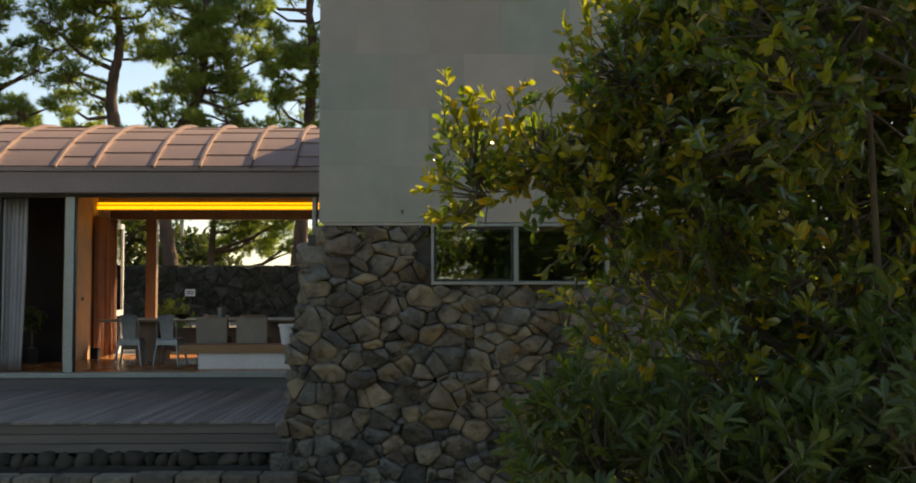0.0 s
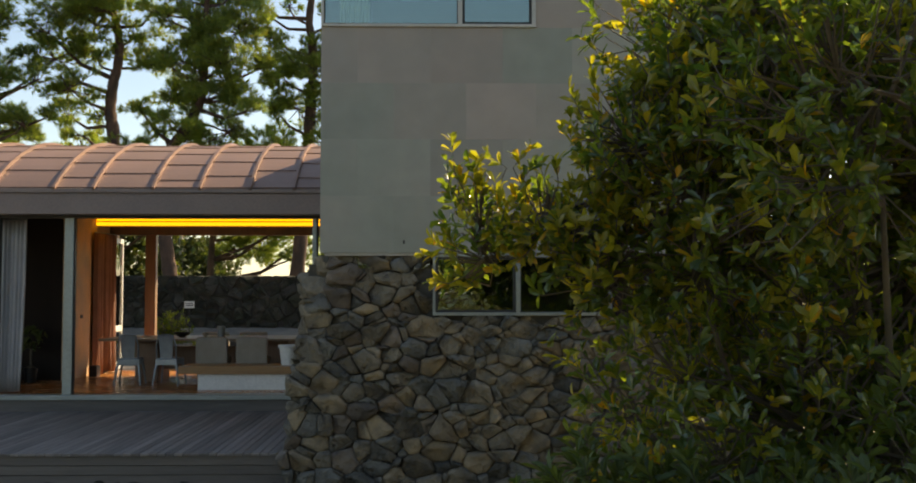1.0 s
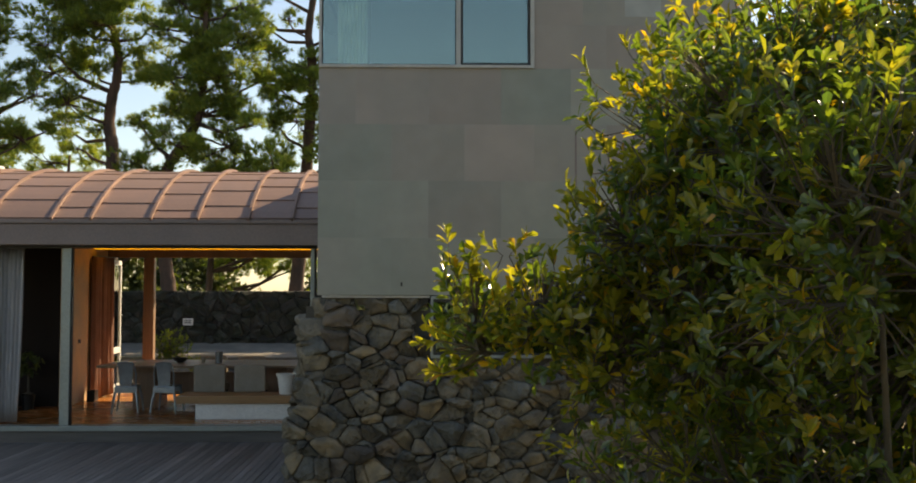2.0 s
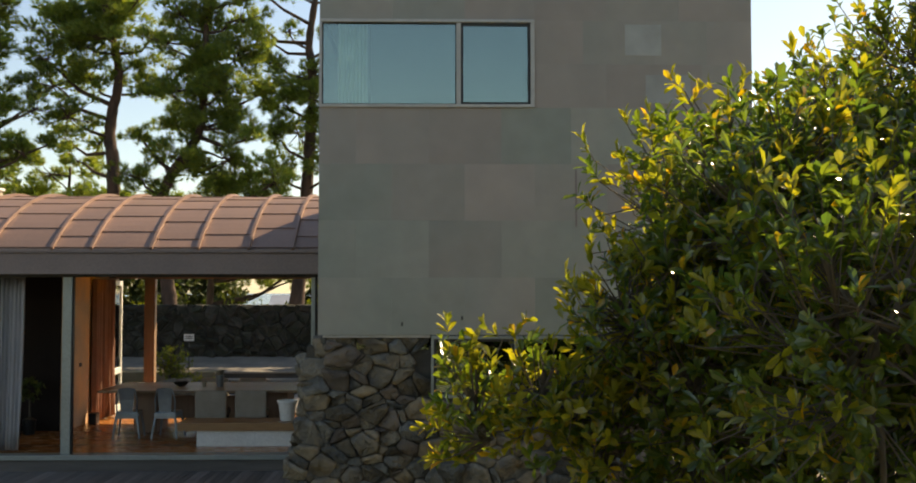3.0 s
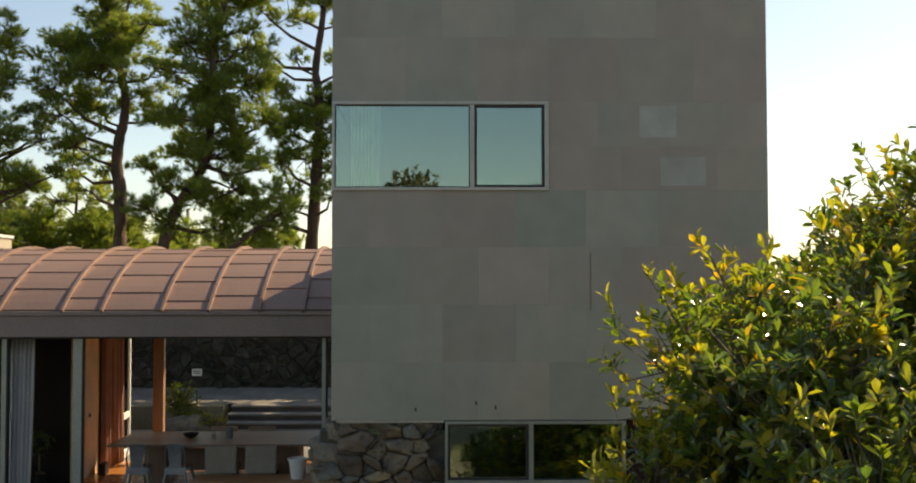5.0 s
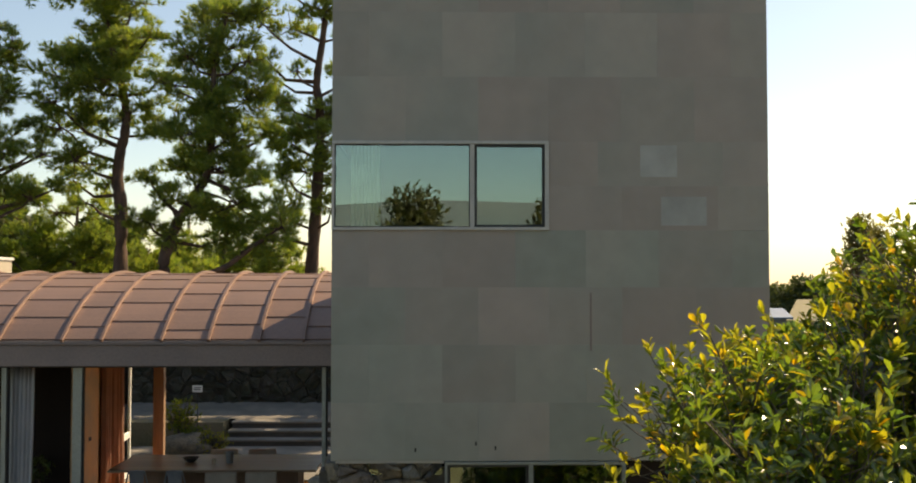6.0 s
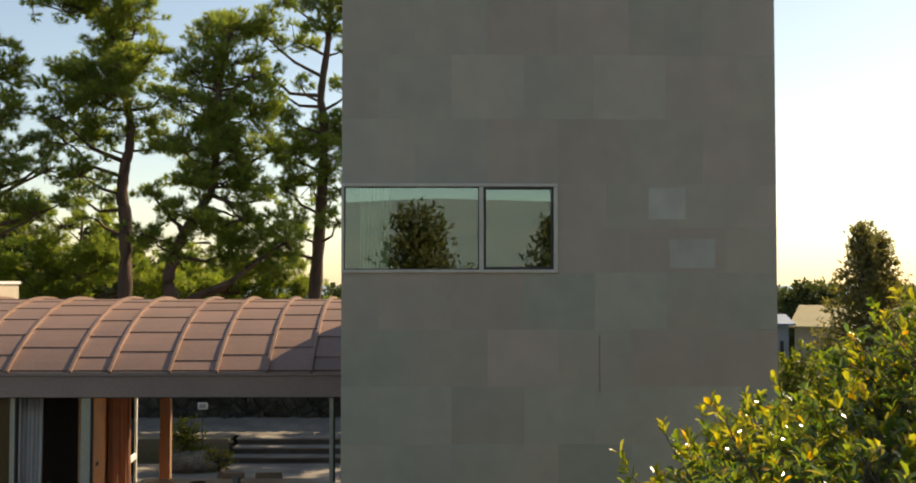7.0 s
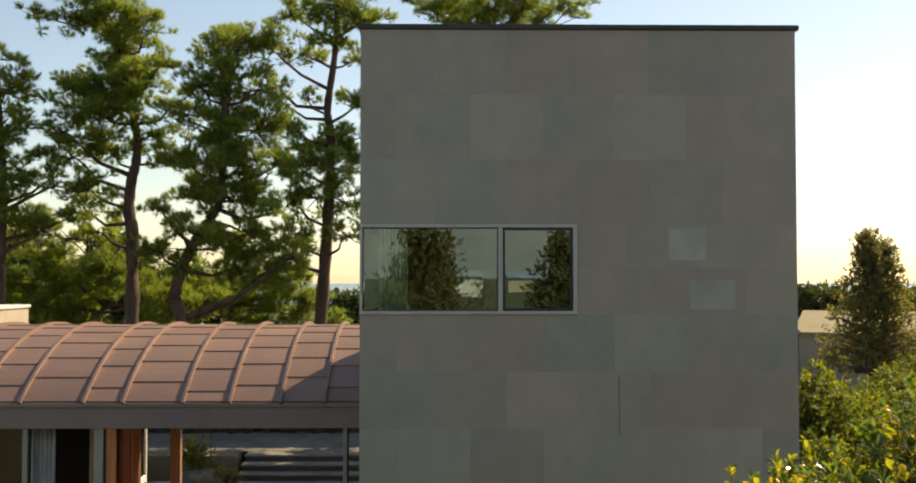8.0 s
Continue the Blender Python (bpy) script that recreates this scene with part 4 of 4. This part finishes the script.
pine("slender red pine further back", (-7.8, 38, 1.0),
     [(-0.2, -0.1), (0.0, 3.5), (0.2, 5.8), (0.3, 7.0)],
     [(-1.4, 4.9, 0.62), (-0.4, 4.7, 0.78), (0.5, 5.1, 0.66), (1.7, 4.6, 0.72), (1.0, 4.1, 0.8), (2.5, 5.1, 0.55), (0.3, 6.4, 0.6), (1.5, 3.3, 0.65), (2.3, 3.8, 0.65), (3.0, 4.2, 0.6), (0.6, 3.3, 0.55), (3.6, 3.5, 0.5), (2.9, 2.9, 0.5)], 6, 0.15)
pine("low spreading pine beside the wall", (-12.0, 35, 1.0),
     [(0, -0.1), (0.0, 2.3), (0.05, 4.2), (0.1, 6.6)],
     [(-2.4, 5.1, 0.76), (-1.3, 5.5, 0.64), (-0.5, 5.0, 0.76), (0.5, 5.6, 0.54), (0.4, 4.8, 0.72), (1.3, 5.2, 0.6), (-1.6, 4.3, 0.76), (-0.4, 3.9, 0.76),
      (1.9, 4.5, 0.55), (1.8, 5.6, 0.45), (2.6, 4.7, 0.6), (3.3, 5.2, 0.55), (2.9, 4.0, 0.7), (4.0, 4.3, 0.6), (-2.6, 6.6, 0.6), (-1.5, 6.9, 0.55), (-0.6, 6.4, 0.5), (0.9, 6.5, 0.45)], 7, 0.16)
pine("red pine that shades the garden steps", (2.8, 33.5, 1.3),
     [(0, -0.1), (0.1, 4), (-0.1, 8), (0.2, 10.5)],
     [(-1.6, 5.4, 0.7), (-0.6, 6.4, 0.8), (0.9, 6.0, 0.8), (1.8, 7.0, 0.8), (-1.7, 7.6, 0.8), (0.2, 8.0, 0.9), (1.3, 8.8, 0.8), (-0.9, 9.2, 0.8), (0.2, 10.4, 0.8)], 8, 0.22, depth=2.0)

# garden shrubs seen through the house
shrub("garden_shrub", "clipped bright green garden shrub beside a rock", (-6.35, 26.4, 0.84), [((-6.35, 26.4, 1.75), (0.42, 0.4, 0.42)), ((-6.0, 26.3, 1.35), (0.3, 0.3, 0.25))], M_SHRUB, 31, 150, 8, 0.06, 0.03, 4, spread=0.07)
# the brighter leaf colour stands in for sun on this shrub
shrub("garden_shrub", "low shrub spilling over a rock, its leaves coloured sunlit yellow-green", (-5.45, 26.2, 0.84), [((-5.5, 26.2, 1.15), (0.42, 0.35, 0.26))], M_LIT_LEAF, 32, 150, 8, 0.06, 0.02, 3, spread=0.07)
shrub("garden_shrub", "dark leafy shrub beside the garden door", (-8.3, 26.6, 0.84), [((-8.3, 26.6, 1.7), (0.6, 0.5, 0.75)), ((-8.8, 26.9, 1.4), (0.6, 0.5, 0.5))], M_SHRUB, 33, 90, 8, 0.07, 0.03, 4, spread=0.1)
rock = thing("garden_rock", "dark weathered garden rock", "rock", (-6.1, 26.1, 0.84))
rb = part("stone", pebble(random.Random(4), 0.62, 0.4, 0.38), M_STONE, rock, smooth=True)
rb.location = (0, 0, 0.2)
for i, (x, y, w) in enumerate(((-12.5, 37, 3.4), (-9.2, 38, 3.2), (-6.0, 37, 3.4), (-3.0, 38, 3.2))):
    shrub("hedge_shrub", "sunlit yellow-green hedge behind the garden wall", (x, y, 0.0), [((x, y, 1.55 + 0.2 * (i % 2)), (w * 0.6, 0.9, 1.6)), ((x + 1.2, y + 0.4, 1.4), (1.2, 0.9, 1.5))], M_SHRUB, 40 + i, 26, 8, 0.13, 0.06, 4, spread=0.2)

# the great shrub in front of the tower
BUSH = [((3.5, 6.4, 2.9), (1.95, 1.7, 2.1)), ((4.05, 6.6, 4.42), (1.4, 1.3, 1.4)), ((2.45, 6.0, 3.75), (0.95, 0.9, 0.95)), ((1.65, 5.8, 3.1), (0.62, 0.6, 0.68)),
        ((0.85, 5.8, 3.0), (0.4, 0.32, 0.24)), ((0.44, 5.8, 2.93), (0.27, 0.26, 0.33)), ((1.15, 5.8, 2.75), (0.34, 0.32, 0.32)), ((1.25, 5.7, 3.5), (0.3, 0.3, 0.33)), ((2.3, 5.7, 1.7), (1.25, 1.1, 1.0)), ((2.05, 4.5, 3.35), (0.62, 0.55, 0.6)),
        ((1.95, 5.3, 3.95), (0.58, 0.56, 0.58)), ((1.7, 6.2, 4.02), (0.47, 0.46, 0.52)), ((2.65, 8.0, 3.85), (0.8, 0.75, 0.7)), ((3.05, 7.1, 4.35), (0.75, 0.7, 0.6)), ((1.85, 6.0, 4.3), (0.34, 0.34, 0.4))]
shrub("evergreen_shrub", "tall glossy evergreen shrub with new tip leaves coloured sunlit yellow-green", (2.9, 6.2, 0.0), BUSH, M_LEAF, 51, 76, 10, 0.092, 0.035, 14, fill=0.22, sub=6, plain=False, lit_mat=M_LIT_LEAF)
shrub("evergreen_shrub", "low broad-leaved shrub with dull green leaves", (1.9, 4.5, 0.0), [((1.45, 4.6, 1.1), (0.8, 0.55, 0.72)), ((2.5, 4.3, 1.15), (0.95, 0.6, 0.95)), ((1.0, 4.9, 1.5), (0.4, 0.35, 0.3))], M_LEAF_D, 52, 70, 9, 0.12, 0.036, 5, plain=False)

# ---- distance ----
tree("conifer_tree", "brownish conifer with a ragged forked top", (21.7, 54, -0.6), 9.0, 5.6, M_RUST, 61, 100, 0.2, 18, True)
tree("conifer_tree", "brownish conifer with a ragged forked top", (22.8, 54.6, -0.6), 8.4, 5.8, M_RUST, 62, 100, 0.2, 18, True)
for i, (x, y, h, w) in enumerate(((29.7, 84, 7.2, 5.4), (19, 80, 4.5, 6.0), (32.5, 82, 6.0, 6.0), (26, 95, 5.5, 8.0), (28.5, 52, 4.2, 4.6), (-17.5, 43, 8.0, 4.6), (-14.6, 47, 8.2, 4.2), (33.5, 100, 7.4, 8), (38, 104, 8.0, 8), (42, 98, 7.6, 8), (47, 108, 8, 9), (36, 125, 9, 10), (31, 112, 7.5, 8), (-14, 62, 7, 6), (-24, 58, 8, 7), (-6, 70, 6.5, 6), (-33, 70, 8, 8))):
    tree("round_tree", "rounded green tree on the slope below", (x, y, ground_height(x, y)), h, w, M_DISTANT, 70 + i, 60, 0.42, 30, group="trees on the slope")
for i, (x, y, z, w) in enumerate(((8.4, 24.5, 3.0, 0.9), (10.0, 25.5, 2.3, 1.2), (7.7, 22, 2.1, 0.7), (12.5, 29, 2.2, 1.6), (11.0, 31, 2.4, 1.5), (14.5, 33, 2.3, 1.8), (9.6, 29, 2.3, 1.1), (17.5, 38, 2.4, 2.2))):
    shrub("side_shrub", "sunlit rounded shrub beside the tower", (x, y, 0.0), [((x, y, z * 0.7), (w, w, z * 0.62)), ((x - 0.5, y, z * 0.5), (w, w, z * 0.5))], M_SHRUB, 90 + i, 62, 9, 0.13, 0.065, 4)
for i, (x, y, h, w) in enumerate(((-0.6, -5.2, 7.4, 6.4), (3.4, -5.8, 7.2, 5.4), (-5.0, -9, 8.2, 3.2))):
    tree("conifer_tree", "brownish conifer standing across from the tower", (x, y, ground_height(x, y)), h, w, M_RUST, 100 + i, 110, 0.15, 26, True)


def cottage(label, x, y, z, w, d, wall_h, roof_h, wall, roof_m, turn=0):
    ob = thing("cottage", label, "house", (x, y, z), group="houses on the slope")
    ob.rotation_euler = (0, 0, radians(turn))
    part("wall", box((0, 0, -2), (w, d, wall_h)), wall, ob)
    bm = bmesh.new()
    for sgn in (0, 1):
        a = [(-0.3, -0.4, wall_h - 0.05), (w + 0.3, -0.4, wall_h - 0.05), (w + 0.3, d / 2, wall_h + roof_h), (-0.3, d / 2, wall_h + roof_h)]
        if sgn:
            a = [(p[0], d - p[1], p[2]) for p in a]
        lo = [bm.verts.new(p) for p in a]
        hi = [bm.verts.new((p[0], p[1], p[2] + 0.12)) for p in a]
        bm.faces.new(lo)
        bm.faces.new(hi)
        for k in range(4):
            bm.faces.new((lo[k], lo[(k + 1) % 4], hi[(k + 1) % 4], hi[k]))
    bmesh.ops.recalc_face_normals(bm, faces=bm.faces)
    part("roof", bm, roof_m, ob)
    for k in range(2):
        part("window", box((w * (0.25 + 0.4 * k), -0.04, wall_h * 0.35), (w * (0.25 + 0.4 * k) + min(1.0, w * 0.14), -0.005, wall_h * 0.75), 0.01), M_DARKF, ob)
    return ob


cottage("cream cottage with a pale yellow tin roof", 22.3, 66.4, -1.1, 13, 7.2, 3.7, 1.2, M_CREAM, M_ROOFY, -28)
cottage("grey shed with a blue-grey roof", 19.3, 63, -1.0, 1.5, 3, 3.9, 0.45, M_ROOFG, M_ROOFB)
cottage("white house beyond the pines", -9.5, 95, -3.5, 8, 6, 4.5, 1.5, M_WHITE, M_ROOFB)
cottage("white house beyond the pines", -17, 110, -3.5, 9, 6, 4.8, 1.5, M_WHITE, M_ROOFG)
for i in range(7):
    cottage("small house on the slope across the road", -30 + 11 * i + 4 * math.sin(i * 4), -165 - 25 * (i % 3), 3.3 + 0.4 * (i % 3), 6, 5, 2.4 + 0.6 * (i % 2), 1.1, M_WHITE if i % 2 else M_CREAM, (M_ROOFG, M_ROOFB, M_ROOFY)[i % 3])
pole = thing("utility_pole", "concrete utility pole with a cross-arm and wires", "pole", (-14.2, 60, -1))
part("pole", tube([(0, 0, 0), (0, 0, 9.8)], [0.14, 0.1], 8), M_CREAM, pole)
part("crossarm", box((-1.1, -0.05, 8.6), (1.1, 0.05, 8.72)), M_BLACK, pole)
for k in (-1, 1):
    part("wire", tube([(k, 0, 8.75), (k - 8, 6, 8.4), (k - 16, 12, 8.75)], [0.02, 0.02, 0.02], 4), M_BLACK, pole)
hv, hf, HN = [], [], 60
for i in range(HN + 1):
    x = -2400 + 4800 * i / HN
    h = 120 + 34 * noise.noise(Vector((x * 0.0012, 3.1, 0))) + 9 * noise.noise(Vector((x * 0.006, 1.7, 0)))
    hv += [(x, -700, 6), (x, -1150, h * 0.7), (x, -1450, h)]
for i in range(HN):
    for k in (0, 1):
        hf.append((i * 3 + k, i * 3 + k + 1, i * 3 + k + 4, i * 3 + k + 3))
tagged(mesh_object("backdrop", hv, hf, M_HILL, smooth=True), "low wooded hills behind the valley, coloured pale as by haze", "hills", kind="structure")

# ---- room behind the glass ----


def metal_chair(at, turn):
    ob = thing("metal_chair", "galvanised steel cafe chair with splayed legs", "chair", at, group="metal chairs at the table")
    ob.rotation_euler = (0, 0, radians(turn))
    seat = box((-0.18, -0.18, 0.43), (0.18, 0.18, 0.455), 0.012)
    part("seat", seat, M_STEEL, ob)
    for sx in (-1, 1):
        for sy in (-1, 1):
            part("leg", tube([(sx * 0.15, sy * 0.15, 0.44), (sx * 0.19, sy * 0.19, 0.25), (sx * 0.22, sy * 0.22, 0.0)], [0.024, 0.022, 0.016], 6), M_STEEL, ob)
        part("back_post", tube([(sx * 0.165, -0.17, 0.45), (sx * 0.17, -0.2, 0.66), (sx * 0.13, -0.23, 0.84)], [0.014, 0.014, 0.012], 6), M_STEEL, ob)
    part("top_rail", tube([(-0.13, -0.23, 0.84), (0, -0.245, 0.855), (0.13, -0.23, 0.84)], [0.013, 0.013, 0.013], 6), M_STEEL, ob)
    bm = bmesh.new()
    prof = [(0.10, -0.185, 0.455), (0.115, -0.205, 0.66), (0.125, -0.235, 0.84)]
    rows = [[bm.verts.new((s * w, y + o, z)) for s, o in ((-1, 0), (1, 0), (1, 0.006), (-1, 0.006))] for w, y, z in prof]
    for p, q in zip(rows, rows[1:]):
        for k in range(4):
            bm.faces.new((p[k], p[(k + 1) % 4], q[(k + 1) % 4], q[k]))
    part("backrest", bm, M_STEEL, ob)
    for sy in (-1, 1):
        part("stretcher", box((-0.185, sy * 0.185 - 0.004, 0.34), (0.185, sy * 0.185 + 0.004, 0.43), 0.003), M_STEEL, ob)
    return ob


def soft_chair(at, turn):
    ob = thing("dining_chair", "grey upholstered dining chair with a low square back", "chair", at, group="grey chairs at the table")
    ob.rotation_euler = (0, 0, radians(turn))
    part("seat", box((-0.26, -0.24, 0.36), (0.26, 0.26, 0.47), 0.03), M_FABRIC, ob)
    part("backrest", box((-0.265, -0.29, 0.34), (0.265, -0.2, 0.81), 0.035), M_FABRIC, ob)
    for sx in (-1, 1):
        for sy in (-1, 1):
            part("leg", box((sx * 0.22 - 0.016, sy * 0.2 - 0.016, 0), (sx * 0.22 + 0.016, sy * 0.2 + 0.016, 0.37), 0.003), M_BLACK, ob)
    return ob


table = thing("dining_table", "long wooden dining table with slab legs", "table", (-3.8, 19.2, FLOOR))
for k in range(4):
    part("top_plank", box((-1.85, -0.72 + 0.42 * k + 0.002, 0.72), (1.75, -0.30 + 0.42 * k - 0.002, 0.76), 0.005), M_TABLE, table)
for x in (-1.1, 1.2):
    part("leg", box((x - 0.2, -0.42, 0), (x + 0.2, 0.42, 0.718), 0.006), M_POST, table)
part("apron", box((-0.9, -0.05, 0.2), (1.0, 0.05, 0.6), 0.005), M_POST, table)
metal_chair((-5.0, 18.15, FLOOR), 4)
metal_chair((-4.33, 18.15, FLOOR), -5)
for x in (-3.6, -2.92):
    soft_chair((x, 18.25, FLOOR), random.Random(int(x * 100)).uniform(-3, 3))
for x in (-4.05, -3.3):
    soft_chair((x, 20.25, FLOOR), 180 + random.Random(int(x * 100)).uniform(-3, 3))
bench = thing("bench", "low white storage bench with a thick oak top", "bench", (-3.0, 17.1, FLOOR))
part("base", box((-0.62, 0, 0), (1.5, 0.6, 0.25), 0.004), M_WHITE, bench)
part("top", box((-0.92, -0.05, 0.252), (1.5, 0.65, 0.38), 0.008), M_WOOD, bench)
tub = thing("tub", "white plastic tub standing on the oak bench", "tub", (-2.21, 17.36, FLOOR + 0.38))
part("body", lathe([(0.11, 0.0), (0.145, 0.28), (0.165, 0.29), (0.165, 0.33), (0.14, 0.33), (0.10, 0.02)], 28), M_WHITE, tub)
bucket = thing("ice_bucket", "plain steel bucket on the table", "bucket", (-3.68, 19.2, FLOOR + 0.76))
part("body", lathe([(0.06, 0.0), (0.075, 0.2), (0.08, 0.205), (0.07, 0.2), (0.055, 0.01)], 18), M_STEEL, bucket)
bowl = thing("bowl", "dark shallow bowl on the table", "bowl", (-4.4, 19.3, FLOOR + 0.76))
part("body", lathe([(0.05, 0.0), (0.11, 0.04), (0.15, 0.09), (0.14, 0.09), (0.04, 0.012)], 18), M_BLACK, bowl)
cup = thing("cup", "small pale cup on the table", "cup", (-3.95, 19.15, FLOOR + 0.76))
part("body", lathe([(0.03, 0.0), (0.04, 0.09), (0.034, 0.09), (0.026, 0.01)], 14), M_CREAM, cup)


def curtain(name, label, x0, y0, x1, y1, z0, z1, folds, deep, material, flare=0.0):
    ob = thing(name, label, "curtain", (x0, y0, z0))
    n, rows = folds * 6, 8
    dx, dy = x1 - x0, y1 - y0
    ln = math.hypot(dx, dy)
    ux, uy = dx / ln, dy / ln
    v, f = [], []
    for j in range(rows + 1):
        h = j / rows
        for i in range(n + 1):
            s = i / n
            k = deep * math.sin(s * folds * 2 * math.pi + 0.5 * math.sin(h * 3)) * (0.7 + 0.3 * math.sin(i * 0.37))
            along = s * ln * (1 + flare * (1 - h) ** 2)
            v.append((along * ux - k * uy, along * uy + k * ux, h * (z1 - z0)))
    for j in range(rows):
        for i in range(n):
            a = j * (n + 1) + i
            f.append((a, a + 1, a + n + 2, a + n + 1))
    cloth = mesh_object("cloth", v, f, material, ob, True)
    solid = cloth.modifiers.new("thickness", "SOLIDIFY")
    solid.thickness = 0.004
    part("rail", tube([(0, 0, z1 - z0 + 0.01), (dx, dy, z1 - z0 + 0.01)], [0.012, 0.012], 6), M_ALU, ob)
    return ob


curtain("curtain", "long grey linen curtain hanging behind the glass door", -6.72, 16.62, -6.2, 16.62, FLOOR + 0.02, 3.72, 8, 0.05, M_CURT_G, -0.12)
curtain("curtain", "gathered brown curtain beside the garden door", -6.28, 20.2, -6.2, 21.25, FLOOR + 0.02, 3.74, 8, 0.05, M_CURT_B, 0.06)
logs = thing("log_stack", "small stack of split firewood on the floor", "firewood", (-7.25, 18.3, FLOOR))
rng = random.Random(8)
for j in range(4):
    for i in range(4 - j // 2):
        lg = part("log", tube([(0, -0.16, 0), (0, 0.16, 0)], [0.055, 0.055], 7), M_POST, logs)
        lg.location = (-0.2 + i * 0.115 + 0.05 * (j % 2), rng.uniform(-0.02, 0.02), 0.056 + j * 0.1)
pot = thing("potted_plant", "dark house plant in a black pot", "plant", (-6.85, 18.6, FLOOR))
part("pot", lathe([(0.09, 0.0), (0.12, 0.25), (0.11, 0.25), (0.08, 0.02)], 14), M_BLACK, pot)
part("stand", lathe([(0.1, 0.26), (0.02, 0.3), (0.02, 0.5), (0.015, 0.7)], 8), M_TWIG, pot)
g = np.random.default_rng(77)
leaves("foliage", on_sphere(g, 30) * 0.16 + np.array([0, 0, 0.78]), on_sphere(g, 30) + np.array([0, 0, 0.6]), 6, 0.12, 0.04, (20, 80), M_LEAF_D, pot, 78)
toy = thing("floor_speaker", "small black box on the floor beside the wall", "box", (-6.2, 20.0, FLOOR))
part("body", box((-0.06, -0.1, 0), (0.08, 0.12, 0.2), 0.01), M_BLACK, toy)

# ---- slate panels on the tower front ----
rng = random.Random(14)
z = TZ0
row = 0
heights = [0.65, 0.65, 0.6475, 0.6475, 0.505, 0.505, 0.7433, 0.7433, 0.7434]
for h in heights:
    x = TX0
    cols = [0.83, 0.83, 0.80, 0.83, 0.84, 0.84] if row % 2 == 0 else [0.42, 0.83, 0.83, 0.80, 0.83, 0.84, 0.42]
    in_window = WZ0 - 0.01 < z < WZ1 - 0.02
    if in_window:
        x, cols = WX1, [0.56, 0.83, 0.6, 0.52] if row % 2 else [0.83, 0.5, 0.6, 0.58]
    for w in cols:
        ob = new("slate_panel", panel_mesh(w, h, rng.choice((M_SLATE_G, M_SLATE_G, M_SLATE_G, M_SLATE)) if z < 4.0 else rng.choice((M_SLATE, M_SLATE_G, M_SLATE_G, M_SLATE_B)) if z < 5.3 else rng.choice((M_SLATE, M_SLATE_B, M_SLATE_B, M_SLATE))))
        ob.parent = tower
        ob.location = (x - TX0, rng.uniform(-0.0006, 0.0006), z)
        ob.rotation_euler = (rng.uniform(-0.0006, 0.0006), 0, rng.uniform(-0.0006, 0.0006))
        x += w
    z += h
    row += 1
# small paler rectangles just proud of the front, and the dark joints between some of the panels
for x0, z0, w, h in ((2.385, 6.235, 0.42, 0.36), (2.62, 5.68, 0.52, 0.33)):
    ob = new("slate_slip", panel_mesh(w, h, M_SLATE_P))
    ob.parent = tower
    ob.location = (x0 - TX0, -0.0035, z0)
